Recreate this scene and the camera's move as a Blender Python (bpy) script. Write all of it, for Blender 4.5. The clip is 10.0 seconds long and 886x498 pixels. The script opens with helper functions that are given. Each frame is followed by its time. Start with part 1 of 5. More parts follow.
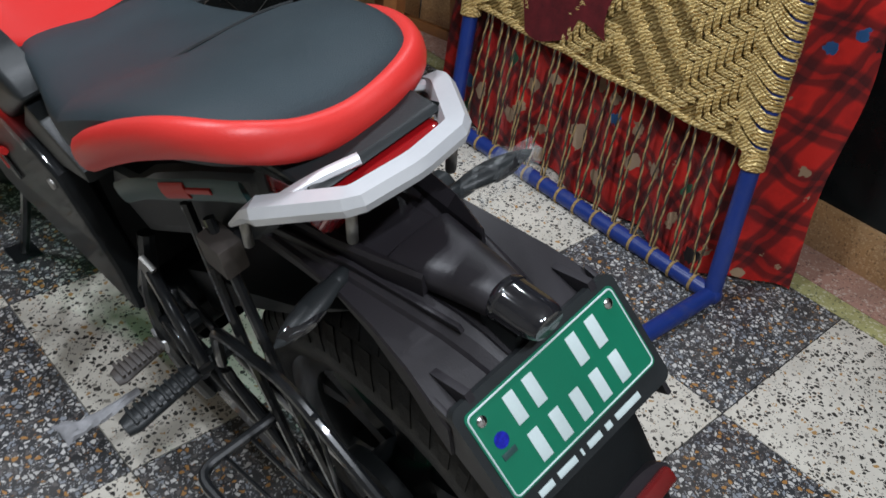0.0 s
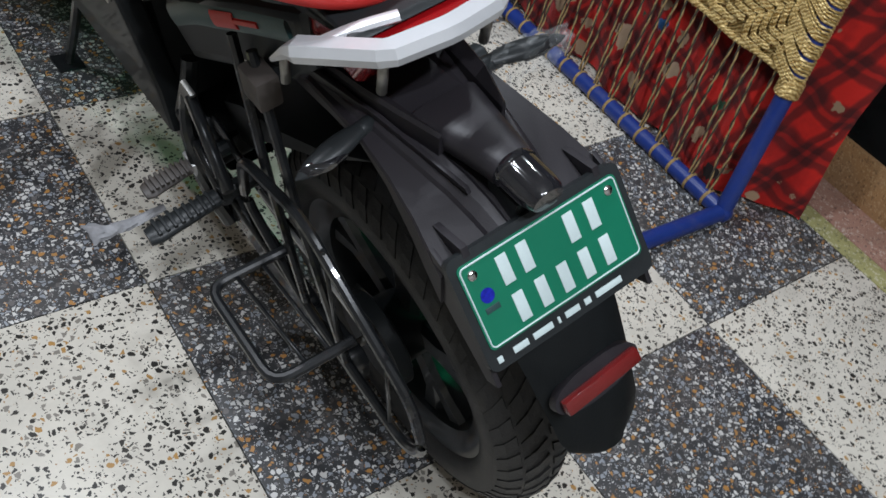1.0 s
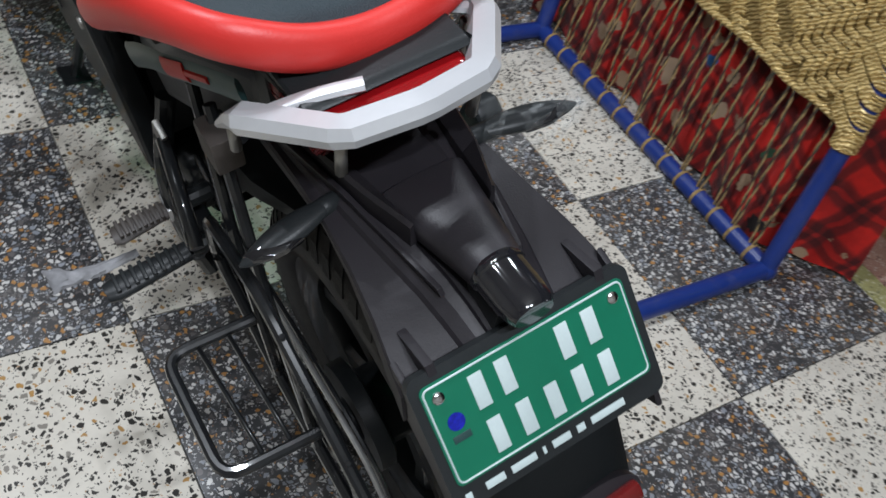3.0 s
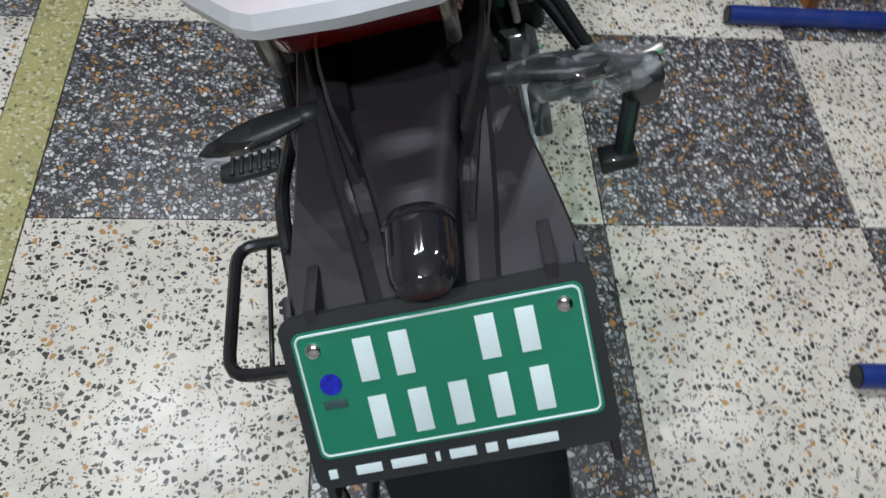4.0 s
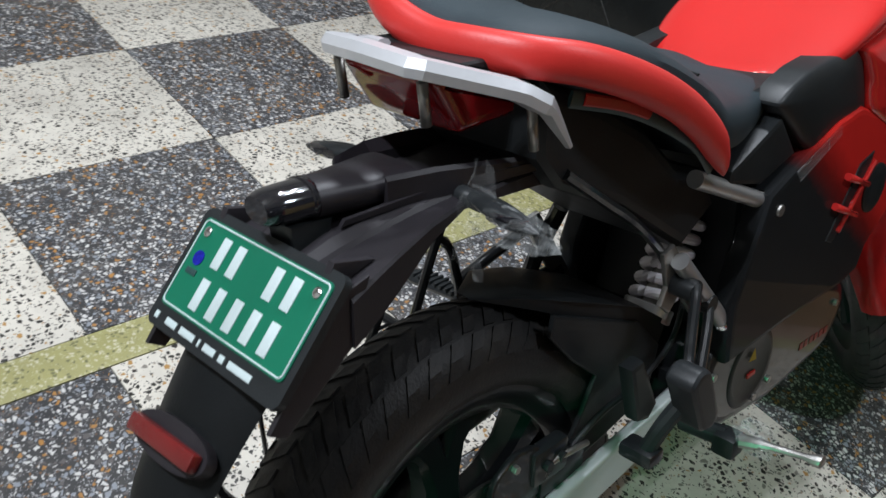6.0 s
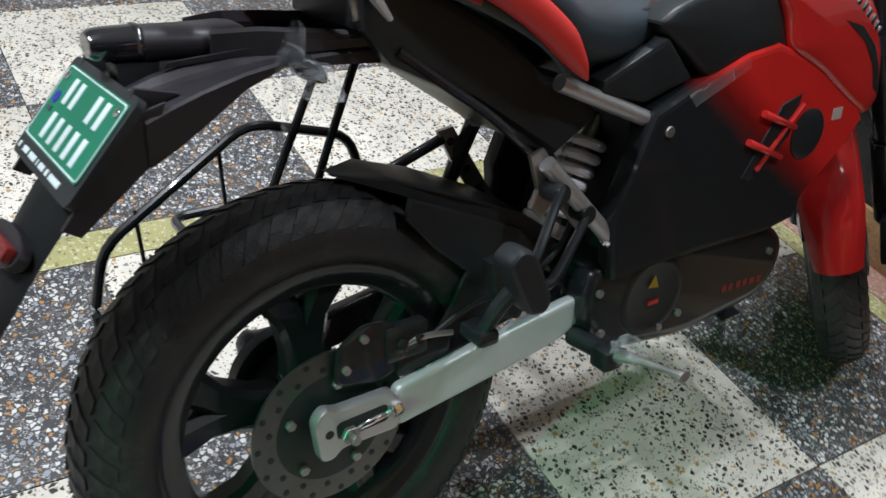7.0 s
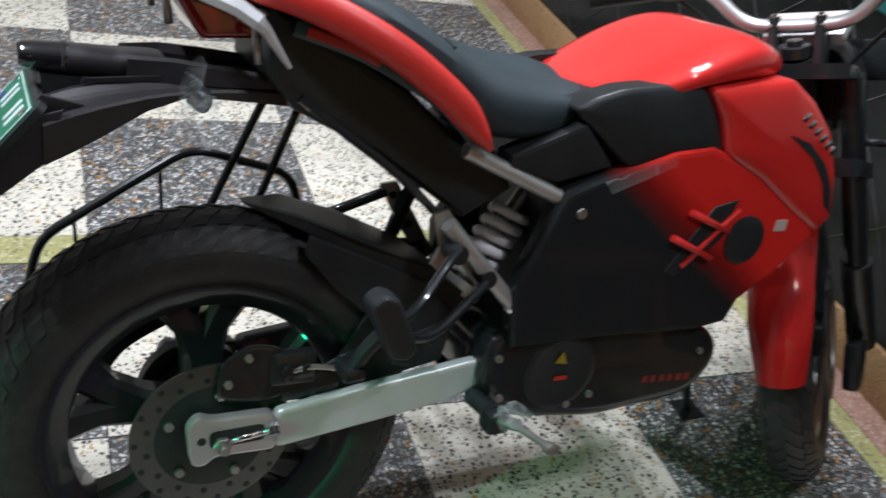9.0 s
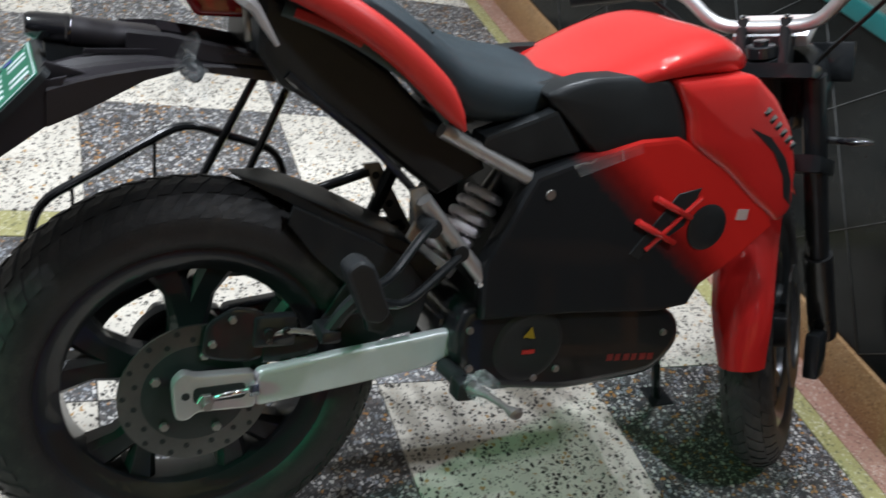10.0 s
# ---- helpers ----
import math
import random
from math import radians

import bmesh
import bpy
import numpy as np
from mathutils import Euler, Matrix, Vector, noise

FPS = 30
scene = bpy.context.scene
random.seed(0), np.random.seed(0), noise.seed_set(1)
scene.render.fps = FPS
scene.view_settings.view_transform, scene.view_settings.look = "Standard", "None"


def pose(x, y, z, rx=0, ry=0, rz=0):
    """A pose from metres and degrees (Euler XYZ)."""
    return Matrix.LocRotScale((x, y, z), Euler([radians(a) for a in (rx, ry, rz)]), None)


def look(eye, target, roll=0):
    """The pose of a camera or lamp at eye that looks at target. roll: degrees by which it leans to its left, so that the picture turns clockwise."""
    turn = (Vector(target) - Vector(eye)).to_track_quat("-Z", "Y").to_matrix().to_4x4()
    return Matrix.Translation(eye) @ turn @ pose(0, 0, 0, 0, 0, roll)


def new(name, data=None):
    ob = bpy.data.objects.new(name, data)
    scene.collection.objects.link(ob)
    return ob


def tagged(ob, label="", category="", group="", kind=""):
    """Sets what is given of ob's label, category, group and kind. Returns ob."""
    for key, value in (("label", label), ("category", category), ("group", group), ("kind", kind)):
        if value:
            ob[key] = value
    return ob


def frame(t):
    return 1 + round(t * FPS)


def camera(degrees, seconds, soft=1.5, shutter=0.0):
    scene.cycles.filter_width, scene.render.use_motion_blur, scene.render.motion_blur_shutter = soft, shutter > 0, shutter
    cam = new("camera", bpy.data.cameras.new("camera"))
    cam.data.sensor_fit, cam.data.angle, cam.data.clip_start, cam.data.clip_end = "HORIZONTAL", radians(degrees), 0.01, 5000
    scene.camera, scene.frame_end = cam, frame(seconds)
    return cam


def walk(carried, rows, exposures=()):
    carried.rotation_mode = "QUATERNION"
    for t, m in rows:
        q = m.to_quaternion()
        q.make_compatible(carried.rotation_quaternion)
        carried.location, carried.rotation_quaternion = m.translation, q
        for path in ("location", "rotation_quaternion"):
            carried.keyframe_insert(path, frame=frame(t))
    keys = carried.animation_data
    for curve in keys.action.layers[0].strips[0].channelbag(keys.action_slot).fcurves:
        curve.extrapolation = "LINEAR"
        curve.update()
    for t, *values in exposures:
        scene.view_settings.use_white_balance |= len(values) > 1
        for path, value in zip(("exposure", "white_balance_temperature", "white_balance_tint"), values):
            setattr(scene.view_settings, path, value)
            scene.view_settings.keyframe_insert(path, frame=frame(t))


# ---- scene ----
cam = camera(52.1, 10.0, shutter=0.4)
PATH = [
    (0, (-0.367, -0.966, 1.249), (0.798, 0.122, 0.042), 8.3),
    (0.5, (-0.383, -1.002, 1.26), (0.723, 0.062, -0.022), 10.8),
    (1, (-0.399, -1.017, 1.276), (0.647, -0.053, -0.13), 17.9),
    (1.2, (-0.409, -1.015, 1.282), (0.669, -0.046, -0.096), 19.6),
    (1.5, (-0.409, -1.01, 1.289), (0.679, -0.024, -0.069), 20.3),
    (2, (-0.404, -1.016, 1.289), (0.689, -0.009, -0.05), 19.0),
    (2.2, (-0.394, -1.006, 1.29), (0.692, 0.0, -0.054), 18.5),
    (3.3, (-0.156, -0.911, 1.22), (0.626, 0.168, -0.271), 16.3),
    (3.5, (-0.076, -0.935, 1.202), (0.497, 0.202, -0.341), 13.5),
    (3.6, (-0.035, -0.947, 1.198), (0.419, 0.21, -0.369), 11.8),
    (3.9, (0.069, -0.947, 1.215), (0.226, 0.228, -0.396), 5.5),
    (4, (0.07, -0.953, 1.204), (0.246, 0.237, -0.394), 7.3),
    (4.3, (0.167, -0.952, 1.196), (0.114, 0.363, -0.31), 5.4),
    (4.5, (0.252, -0.981, 1.192), (0.011, 0.385, -0.249), 8.4),
    (4.8, (0.332, -0.98, 1.187), (-0.162, 0.306, -0.263), 7.8),
    (5, (0.368, -0.962, 1.18), (-0.179, 0.306, -0.267), 10.0),
    (5.2, (0.414, -0.953, 1.199), (-0.243, 0.334, -0.184), 11.0),
    (6.3, (0.684, -1.009, 1.211), (-0.428, 0.17, 0.039), 14.4),
    (6.5, (0.73, -0.996, 1.21), (-0.375, 0.178, 0.026), 14.6),
    (7, (0.926, -0.835, 1.196), (-0.311, 0.164, -0.017), 12.9),
    (7.5, (0.863, -0.701, 1.187), (-0.418, 0.239, -0.028), 13.8),
    (8, (0.933, -0.593, 1.167), (-0.529, 0.201, 0.057), 14.8),
    (8.5, (1.045, -0.574, 1.213), (-0.455, 0.042, 0.041), 14.9),
    (9, (1.1, -0.641, 1.267), (-0.328, 0.181, 0.132), 16.7),
    (9.5, (1.165, -0.651, 1.291), (-0.244, 0.3, 0.237), 19.0),
    (10, (1.192, -0.646, 1.282), (-0.241, 0.184, 0.161), 18.4),
]
EXPOSURES = [(0.0, -0.05), (5.2, -0.05), (6.3, 0.36), (7.3, 0.54), (10.0, 0.54)]
walk(cam, [(t, look(eye, target, roll)) for t, eye, target, roll in PATH], exposures=EXPOSURES)

from mathutils.bvhtree import BVHTree

# ---- world and light ----
world = bpy.data.worlds.new("world")
scene.world = world
world.use_nodes = True
world.node_tree.nodes["Background"].inputs[0].default_value = (0.9, 0.95, 1.0, 1)
world.node_tree.nodes["Background"].inputs[1].default_value = 0.02


def lamp(name, kind, m, energy, colour, size=0.1, size_y=None):
    d = bpy.data.lights.new(name, kind)
    d.energy, d.color = energy, colour
    if kind == "AREA":
        d.size = size
        if size_y:
            d.shape, d.size_y = "RECTANGLE", size_y
    else:
        d.shadow_soft_size = size
    ob = new(name, d)
    ob.matrix_world = m
    return ob


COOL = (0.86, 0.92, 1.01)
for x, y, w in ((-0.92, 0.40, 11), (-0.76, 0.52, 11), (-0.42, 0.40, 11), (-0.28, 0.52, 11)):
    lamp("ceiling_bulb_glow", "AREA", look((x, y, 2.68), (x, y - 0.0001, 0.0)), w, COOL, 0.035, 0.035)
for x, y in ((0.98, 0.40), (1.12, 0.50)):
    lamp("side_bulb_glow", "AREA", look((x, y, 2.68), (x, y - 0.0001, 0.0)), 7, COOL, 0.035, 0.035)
# unseen fill lamps added at the back to brighten the whole room
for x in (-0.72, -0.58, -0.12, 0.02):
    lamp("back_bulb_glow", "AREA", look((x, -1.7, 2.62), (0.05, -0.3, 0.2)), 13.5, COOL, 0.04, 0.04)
green = lamp("green_led_glow", "SPOT", look((0.92, -2.05, 0.92), (0.44, -0.50, 0.33)), 36, (0.02, 1.0, 0.45), 0.03)
green.data.spot_size, green.data.spot_blend = radians(19), 0.6


# ---- materials ----
def tree(name):
    m = bpy.data.materials.new(name)
    m.use_nodes = True
    nt = m.node_tree
    return m, nt, nt.nodes["Principled BSDF"]


def node(nt, kind, **props):
    n = nt.nodes.new(kind)
    for k, v in props.items():
        if k == "op":
            n.operation = v
        elif k == "feature":
            n.feature = v
        elif k == "blend":
            n.blend_type = v
        elif k == "dtype":
            n.data_type = v
        elif k == "wave":
            n.wave_type = v
    return n


def place(nt, world_space):
    if world_space:
        return node(nt, "ShaderNodeNewGeometry").outputs["Position"]
    return node(nt, "ShaderNodeTexCoord").outputs["Object"]


def ramp(nt, fac, stops, constant=False):
    r = node(nt, "ShaderNodeValToRGB")
    e = r.color_ramp.elements
    while len(e) > 1:
        e.remove(e[0])
    e[0].position, e[0].color = stops[0][0], (*stops[0][1], 1)
    for p, c in stops[1:]:
        x = e.new(p)
        x.color = (*c, 1)
    if constant:
        r.color_ramp.interpolation = "CONSTANT"
    nt.links.new(fac, r.inputs[0])
    return r.outputs[0]


def noise_tex(nt, co, scale, detail=4, rough=0.6):
    n = node(nt, "ShaderNodeTexNoise")
    n.inputs["Scale"].default_value, n.inputs["Detail"].default_value, n.inputs["Roughness"].default_value = scale, detail, rough
    nt.links.new(co, n.inputs["Vector"])
    return n


def mix(nt, fac, a, b, blend="MIX"):
    m = node(nt, "ShaderNodeMix", dtype="RGBA")
    m.blend_type = blend
    for sock, v in ((m.inputs[0], fac), (m.inputs[6], a), (m.inputs[7], b)):
        if hasattr(v, "links"):
            nt.links.new(v, sock)
        elif isinstance(v, (int, float)):
            sock.default_value = v
        else:
            sock.default_value = (*v, 1)
    return m.outputs[2]


def bump(nt, height, strength, dist=0.002):
    b = node(nt, "ShaderNodeBump")
    b.inputs["Strength"].default_value, b.inputs["Distance"].default_value = strength, dist
    nt.links.new(height, b.inputs["Height"])
    return b.outputs[0]


def plain(name, colour, rough=0.5, metal=0.0, var=0.25, scale=9.0, grain=180.0, relief=0.08, coat=0.0, spec=0.5, dirt=0.0, coat_rough=0.03):
    """A surface with soft blotches, fine grain and uneven gloss."""
    m, nt, p = tree(name)
    co = place(nt, False)
    big, fine = noise_tex(nt, co, scale), noise_tex(nt, co, grain, 2)
    dark = tuple(c * (1 - var) for c in colour)
    light = tuple(min(1, c * (1 + var * 0.6)) for c in colour)
    col = ramp(nt, big.outputs["Fac"], [(0.3, dark), (0.72, light)])
    col = mix(nt, 0.12, col, ramp(nt, fine.outputs["Fac"], [(0.35, dark), (0.65, light)]))
    if dirt:
        d = noise_tex(nt, co, 23.0, 6, 0.7)
        f = ramp(nt, d.outputs["Fac"], [(0.52, (0, 0, 0)), (0.72, (dirt, dirt, dirt))])
        col = mix(nt, f, col, (0.20, 0.17, 0.14))
    nt.links.new(col, p.inputs["Base Color"])
    r = node(nt, "ShaderNodeMapRange")
    r.inputs["To Min"].default_value, r.inputs["To Max"].default_value = max(0.02, rough * 0.8), min(1, rough * 1.25)
    nt.links.new(big.outputs["Fac"], r.inputs["Value"])
    nt.links.new(r.outputs[0], p.inputs["Roughness"])
    p.inputs["Metallic"].default_value = metal
    p.inputs["Coat Weight"].default_value = coat
    p.inputs["Coat Roughness"].default_value = coat_rough
    p.inputs["Specular IOR Level"].default_value = spec
    if relief:
        nt.links.new(bump(nt, fine.outputs["Fac"], relief), p.inputs["Normal"])
    return m


def terrazzo(name, base, stops, chip_scale, fine_stops, gap=0.1, rough=0.28):
    """Ground stone chips set in cement: large chips, small chips, wear and stains."""
    m, nt, p = tree(name)
    co = place(nt, True)
    warp = noise_tex(nt, co, 70.0, 3)
    add = node(nt, "ShaderNodeVectorMath", op="MULTIPLY_ADD")
    nt.links.new(warp.outputs["Color"], add.inputs[0])
    add.inputs[1].default_value = (0.012, 0.012, 0.012)
    nt.links.new(co, add.inputs[2])
    col = base
    bl = noise_tex(nt, co, 3.0, 5)
    col = ramp(nt, bl.outputs["Fac"], [(0.3, tuple(c * 0.82 for c in base)), (0.7, tuple(c * 1.1 for c in base))])
    for sc, st, g in ((chip_scale * 2.3, fine_stops, 0.16), (chip_scale, stops, gap)):
        v, e = node(nt, "ShaderNodeTexVoronoi"), node(nt, "ShaderNodeTexVoronoi", feature="DISTANCE_TO_EDGE")
        for x in (v, e):
            x.inputs["Scale"].default_value = sc
            x.inputs["Randomness"].default_value = 1.0
            nt.links.new(add.outputs[0], x.inputs["Vector"])
        sep = node(nt, "ShaderNodeSeparateColor")
        nt.links.new(v.outputs["Color"], sep.inputs[0])
        chips = ramp(nt, sep.outputs[0], [(q, c) for q, c, _ in st], True)
        keep = ramp(nt, sep.outputs[0], [(q, (k, k, k)) for q, _, k in st], True)
        edge = ramp(nt, e.outputs["Distance"], [(g, (0, 0, 0)), (g + 0.04, (1, 1, 1))])
        f = mix(nt, 1.0, keep, edge, "MULTIPLY")
        col = mix(nt, f, col, chips)
    grime = noise_tex(nt, co, 7.0, 7, 0.7)
    f = ramp(nt, grime.outputs["Fac"], [(0.45, (0, 0, 0)), (0.8, (0.35, 0.35, 0.35))])
    col = mix(nt, f, col, (0.16, 0.14, 0.115))
    nt.links.new(col, p.inputs["Base Color"])
    rr = ramp(nt, grime.outputs["Fac"], [(0.3, (rough, rough, rough)), (0.75, (rough + 0.25,) * 3)])
    nt.links.new(rr, p.inputs["Roughness"])
    nt.links.new(bump(nt, bl.outputs["Fac"], 0.06, 0.004), p.inputs["Normal"])
    return m


M_WHITE_TILE = terrazzo("white_terrazzo", (0.68, 0.64, 0.56), [(0.0, (0.03, 0.028, 0.025), 1), (0.33, (0.42, 0.24, 0.08), 1), (0.385, (0.24, 0.22, 0.19), 1), (0.45, (0.5, 0.5, 0.5), 0)], 100.0,
                        [(0.0, (0.05, 0.045, 0.04), 1), (0.19, (0.38, 0.24, 0.13), 1), (0.22, (0.5, 0.5, 0.5), 0)], gap=0.14)
M_DARK_TILE = terrazzo("dark_terrazzo", (0.042, 0.043, 0.046), [(0.0, (0.60, 0.59, 0.57), 1), (0.28, (0.40, 0.20, 0.06), 1), (0.38, (0.27, 0.29, 0.32), 1), (0.56, (0.12, 0.11, 0.11), 1), (0.66, (0.1, 0.1, 0.1), 0)], 104.0,
                       [(0.0, (0.45, 0.45, 0.45), 1), (0.26, (0.25, 0.13, 0.06), 1), (0.31, (0.18, 0.18, 0.19), 1), (0.45, (0.1, 0.1, 0.1), 0)], gap=0.13)
M_PINK_TILE = terrazzo("pink_terrazzo", (0.36, 0.20, 0.155), [(0.0, (0.50, 0.40, 0.34), 1), (0.2, (0.18, 0.10, 0.08), 1), (0.35, (0.3, 0.3, 0.3), 0)], 150.0, [(0.0, (0.5, 0.38, 0.3), 1), (0.2, (0.1, 0.1, 0.1), 0)])
M_STRIP = terrazzo("green_terrazzo", (0.37, 0.35, 0.15), [(0.0, (0.55, 0.52, 0.36), 1), (0.25, (0.16, 0.16, 0.08), 1), (0.4, (0.3, 0.3, 0.3), 0)], 140.0, [(0.0, (0.5, 0.48, 0.3), 1), (0.2, (0.1, 0.1, 0.1), 0)])
M_SKIRT = terrazzo("brown_terrazzo", (0.33, 0.19, 0.085), [(0.0, (0.42, 0.27, 0.14), 1), (0.25, (0.20, 0.11, 0.05), 1), (0.4, (0.3, 0.3, 0.3), 0)], 170.0, [(0.0, (0.42, 0.27, 0.15), 1), (0.2, (0.1, 0.1, 0.1), 0)])
M_GROUT = plain("grout", (0.10, 0.095, 0.085), 0.8)
M_GRANITE = plain("black_granite", (0.008, 0.0095, 0.0095), 0.14, spec=0.25, scale=5.0, var=0.5, grain=260.0, relief=0.02)
M_JOINT = plain("pale_joint", (0.060, 0.062, 0.060), 0.7, var=0.6, scale=25.0)
M_PLASTER = plain("plaster", (0.54, 0.52, 0.47), 0.85, scale=2.0, grain=60.0, relief=0.2, var=0.12)
M_CEIL = plain("ceiling_paint", (0.75, 0.74, 0.70), 0.9, var=0.08, scale=2.0)
M_COUNTER = plain("dark_counter_stone", (0.045, 0.055, 0.048), 0.2, var=0.5, scale=8.0, relief=0.02)
M_TEAL = plain("teal_paint", (0.004, 0.085, 0.085), 0.35, var=0.2)
M_RED = plain("red_gloss_paint", (0.54, 0.021, 0.019), 0.5, var=0.08, scale=4.0, relief=0.0, coat=1.0, spec=0.08, coat_rough=0.03)
M_REDMATT = plain("red_vinyl", (0.60, 0.03, 0.025), 0.42, var=0.1, relief=0.1, grain=400.0)
M_SEAT = plain("grey_vinyl", (0.023, 0.035, 0.042), 0.55, spec=0.3, var=0.15, relief=0.35, grain=700.0)
M_BLACK = plain("black_plastic", (0.018, 0.0205, 0.022), 0.38, var=0.3, relief=0.12, grain=500.0, spec=0.25)
M_SATIN = plain("satin_charcoal_plastic", (0.019, 0.017, 0.020), 0.42, spec=0.32, var=0.18, relief=0.1, grain=600.0)
M_GLOSSBLACK = plain("gloss_black", (0.013, 0.015, 0.0165), 0.3, var=0.25, relief=0.0, coat=0.5, spec=0.15, coat_rough=0.04)
M_LAMPBLACK = plain("polished_black_plastic", (0.010, 0.010, 0.012), 0.07, var=0.2, relief=0.0, coat=0.6)
M_BLOCK = plain("brown_grey_plastic", (0.055, 0.046, 0.041), 0.5)
M_FRAME = plain("black_painted_steel", (0.013, 0.014, 0.0155), 0.28, var=0.3, relief=0.02, spec=0.2, coat=0.6)
M_RUBBER = plain("tyre_rubber", (0.016, 0.016, 0.0165), 0.5, var=0.35, spec=0.4, relief=0.3, grain=300.0, dirt=0.12)
M_SILVER = plain("silver_paint", (0.60, 0.61, 0.63), 0.36, metal=0.35, var=0.08, relief=0.04)
M_ALU = plain("brushed_aluminium", (0.50, 0.50, 0.50), 0.38, metal=0.75, var=0.15, relief=0.08)
M_CHROME = plain("chrome", (0.72, 0.72, 0.74), 0.12, metal=1.0, var=0.1, relief=0.0)
M_STEEL = plain("dull_steel", (0.34, 0.33, 0.31), 0.38, metal=0.85, var=0.25, relief=0.1, dirt=0.2)
M_DISC = plain("dark_brake_steel", (0.12, 0.12, 0.115), 0.34, metal=0.8, var=0.3, relief=0.05)
M_SPRING = plain("white_spring_paint", (0.84, 0.80, 0.84), 0.3, var=0.08)
M_LAMPRED = plain("dark_red_lens", (0.24, 0.005, 0.007), 0.10, var=0.2, relief=0.0, coat=0.5)
M_REFLECTOR = plain("red_reflector", (0.13, 0.010, 0.010), 0.15, var=0.3, relief=0.3, grain=900.0, coat=0.4)
M_PLATE = plain("green_plate", (0.0, 0.14, 0.075), 0.38, var=0.1, scale=14.0, relief=0.02)
M_PLATEWHITE = plain("white_characters", (0.52, 0.61, 0.61), 0.4, var=0.15, grain=500.0, relief=0.1)
M_BLUE = plain("blue_hologram", (0.02, 0.03, 0.55), 0.2, metal=0.5, var=0.5, scale=300.0)
M_BLUEPIPE = plain("blue_enamel", (0.012, 0.035, 0.20), 0.32, var=0.2, scale=6.0, relief=0.06, dirt=0.15)
M_CORD = plain("brown_jute_cord", (0.36, 0.24, 0.10), 0.7, var=0.45, scale=120.0, relief=0.6, grain=700.0)
M_CORDDARK = plain("dark_jute_cord", (0.05, 0.038, 0.025), 0.75, var=0.4, scale=120.0, relief=0.5, grain=700.0)


def rope_material():
    """Shiny plastic rope: fine slanted twists of strands, with their glints painted into the colour."""
    m, nt, p = tree("gold_plastic_rope")
    co = place(nt, False)
    w = node(nt, "ShaderNodeTexWave")
    w.bands_direction = "DIAGONAL"
    w.inputs["Scale"].default_value, w.inputs["Distortion"].default_value = 48.0, 5.0
    w.inputs["Detail"].default_value, w.inputs["Detail Scale"].default_value = 3.0, 2.5
    nt.links.new(co, w.inputs["Vector"])
    n = noise_tex(nt, co, 45.0, 3)
    col = ramp(nt, w.outputs["Fac"], [(0.1, (0.26, 0.15, 0.035)), (0.45, (0.66, 0.43, 0.13)), (0.85, (1.0, 0.80, 0.40))])
    col = mix(nt, 0.35, col, ramp(nt, n.outputs["Fac"], [(0.35, (0.34, 0.20, 0.05)), (0.65, (0.90, 0.66, 0.26))]))
    nt.links.new(col, p.inputs["Base Color"])
    p.inputs["Metallic"].default_value, p.inputs["Roughness"].default_value = 0.35, 0.32
    nt.links.new(bump(nt, w.outputs["Fac"], 0.9, 0.003), p.inputs["Normal"])
    return m


M_GOLD = rope_material()
M_WOOD = plain("brown_wood", (0.26, 0.10, 0.03), 0.45, var=0.35, scale=14.0, relief=0.1)
M_GREYBAG = plain("grey_cloth", (0.22, 0.22, 0.24), 0.8, var=0.3)
M_YELLOW = plain("yellow_label", (0.65, 0.42, 0.03), 0.5)
M_STICKER = plain("pale_sticker", (0.55, 0.45, 0.42), 0.35)
M_REDMARK = plain("red_mark", (0.45, 0.02, 0.015), 0.4)
M_LETTER = plain("dull_red_lettering", (0.20, 0.012, 0.012), 0.4, var=0.4, scale=60.0)
M_TEALSTICK = plain("teal_sticker", (0.02, 0.055, 0.055), 0.4)


def wrapping_paper():
    """Shiny printed wrapping: white, gold, brown and a little red in torn patches."""
    m, nt, p = tree("printed_wrapping")
    co = place(nt, False)
    big, fold = noise_tex(nt, co, 22.0, 5, 0.65), noise_tex(nt, co, 70.0, 3)
    col = ramp(nt, big.outputs["Fac"], [(0.30, (0.30, 0.10, 0.05)), (0.40, (0.62, 0.55, 0.45)), (0.47, (0.70, 0.66, 0.58)), (0.53, (0.50, 0.36, 0.10)), (0.60, (0.20, 0.09, 0.04)), (0.68, (0.45, 0.42, 0.20))])
    nt.links.new(col, p.inputs["Base Color"])
    p.inputs["Roughness"].default_value = 0.18
    nt.links.new(bump(nt, fold.outputs["Fac"], 0.7, 0.01), p.inputs["Normal"])
    return m


M_WRAP = wrapping_paper()


def lens_material():
    """Thin clear film: mostly see-through, with pale veins painted in as highlight streaks on its creases."""
    m, nt, p = tree("clear_plastic_film")
    co = place(nt, False)
    n = noise_tex(nt, co, 16.0, 2, 0.5)
    p.inputs["Base Color"].default_value = (0.60, 0.63, 0.63, 1)
    p.inputs["Roughness"].default_value = 0.07
    p.inputs["IOR"].default_value = 1.5
    a = ramp(nt, n.outputs["Fac"], [(0.36, (0.03,) * 3), (0.47, (0.04,) * 3), (0.50, (0.20,) * 3), (0.53, (0.04,) * 3), (0.68, (0.08,) * 3)])
    nt.links.new(a, p.inputs["Alpha"])
    nt.links.new(bump(nt, n.outputs["Fac"], 0.6, 0.01), p.inputs["Normal"])
    return m


M_FILM = lens_material()
M_SHEET = plain("milky_film", (0.26, 0.26, 0.27), 0.55, var=0.5, scale=30.0, relief=0.6, grain=90.0)


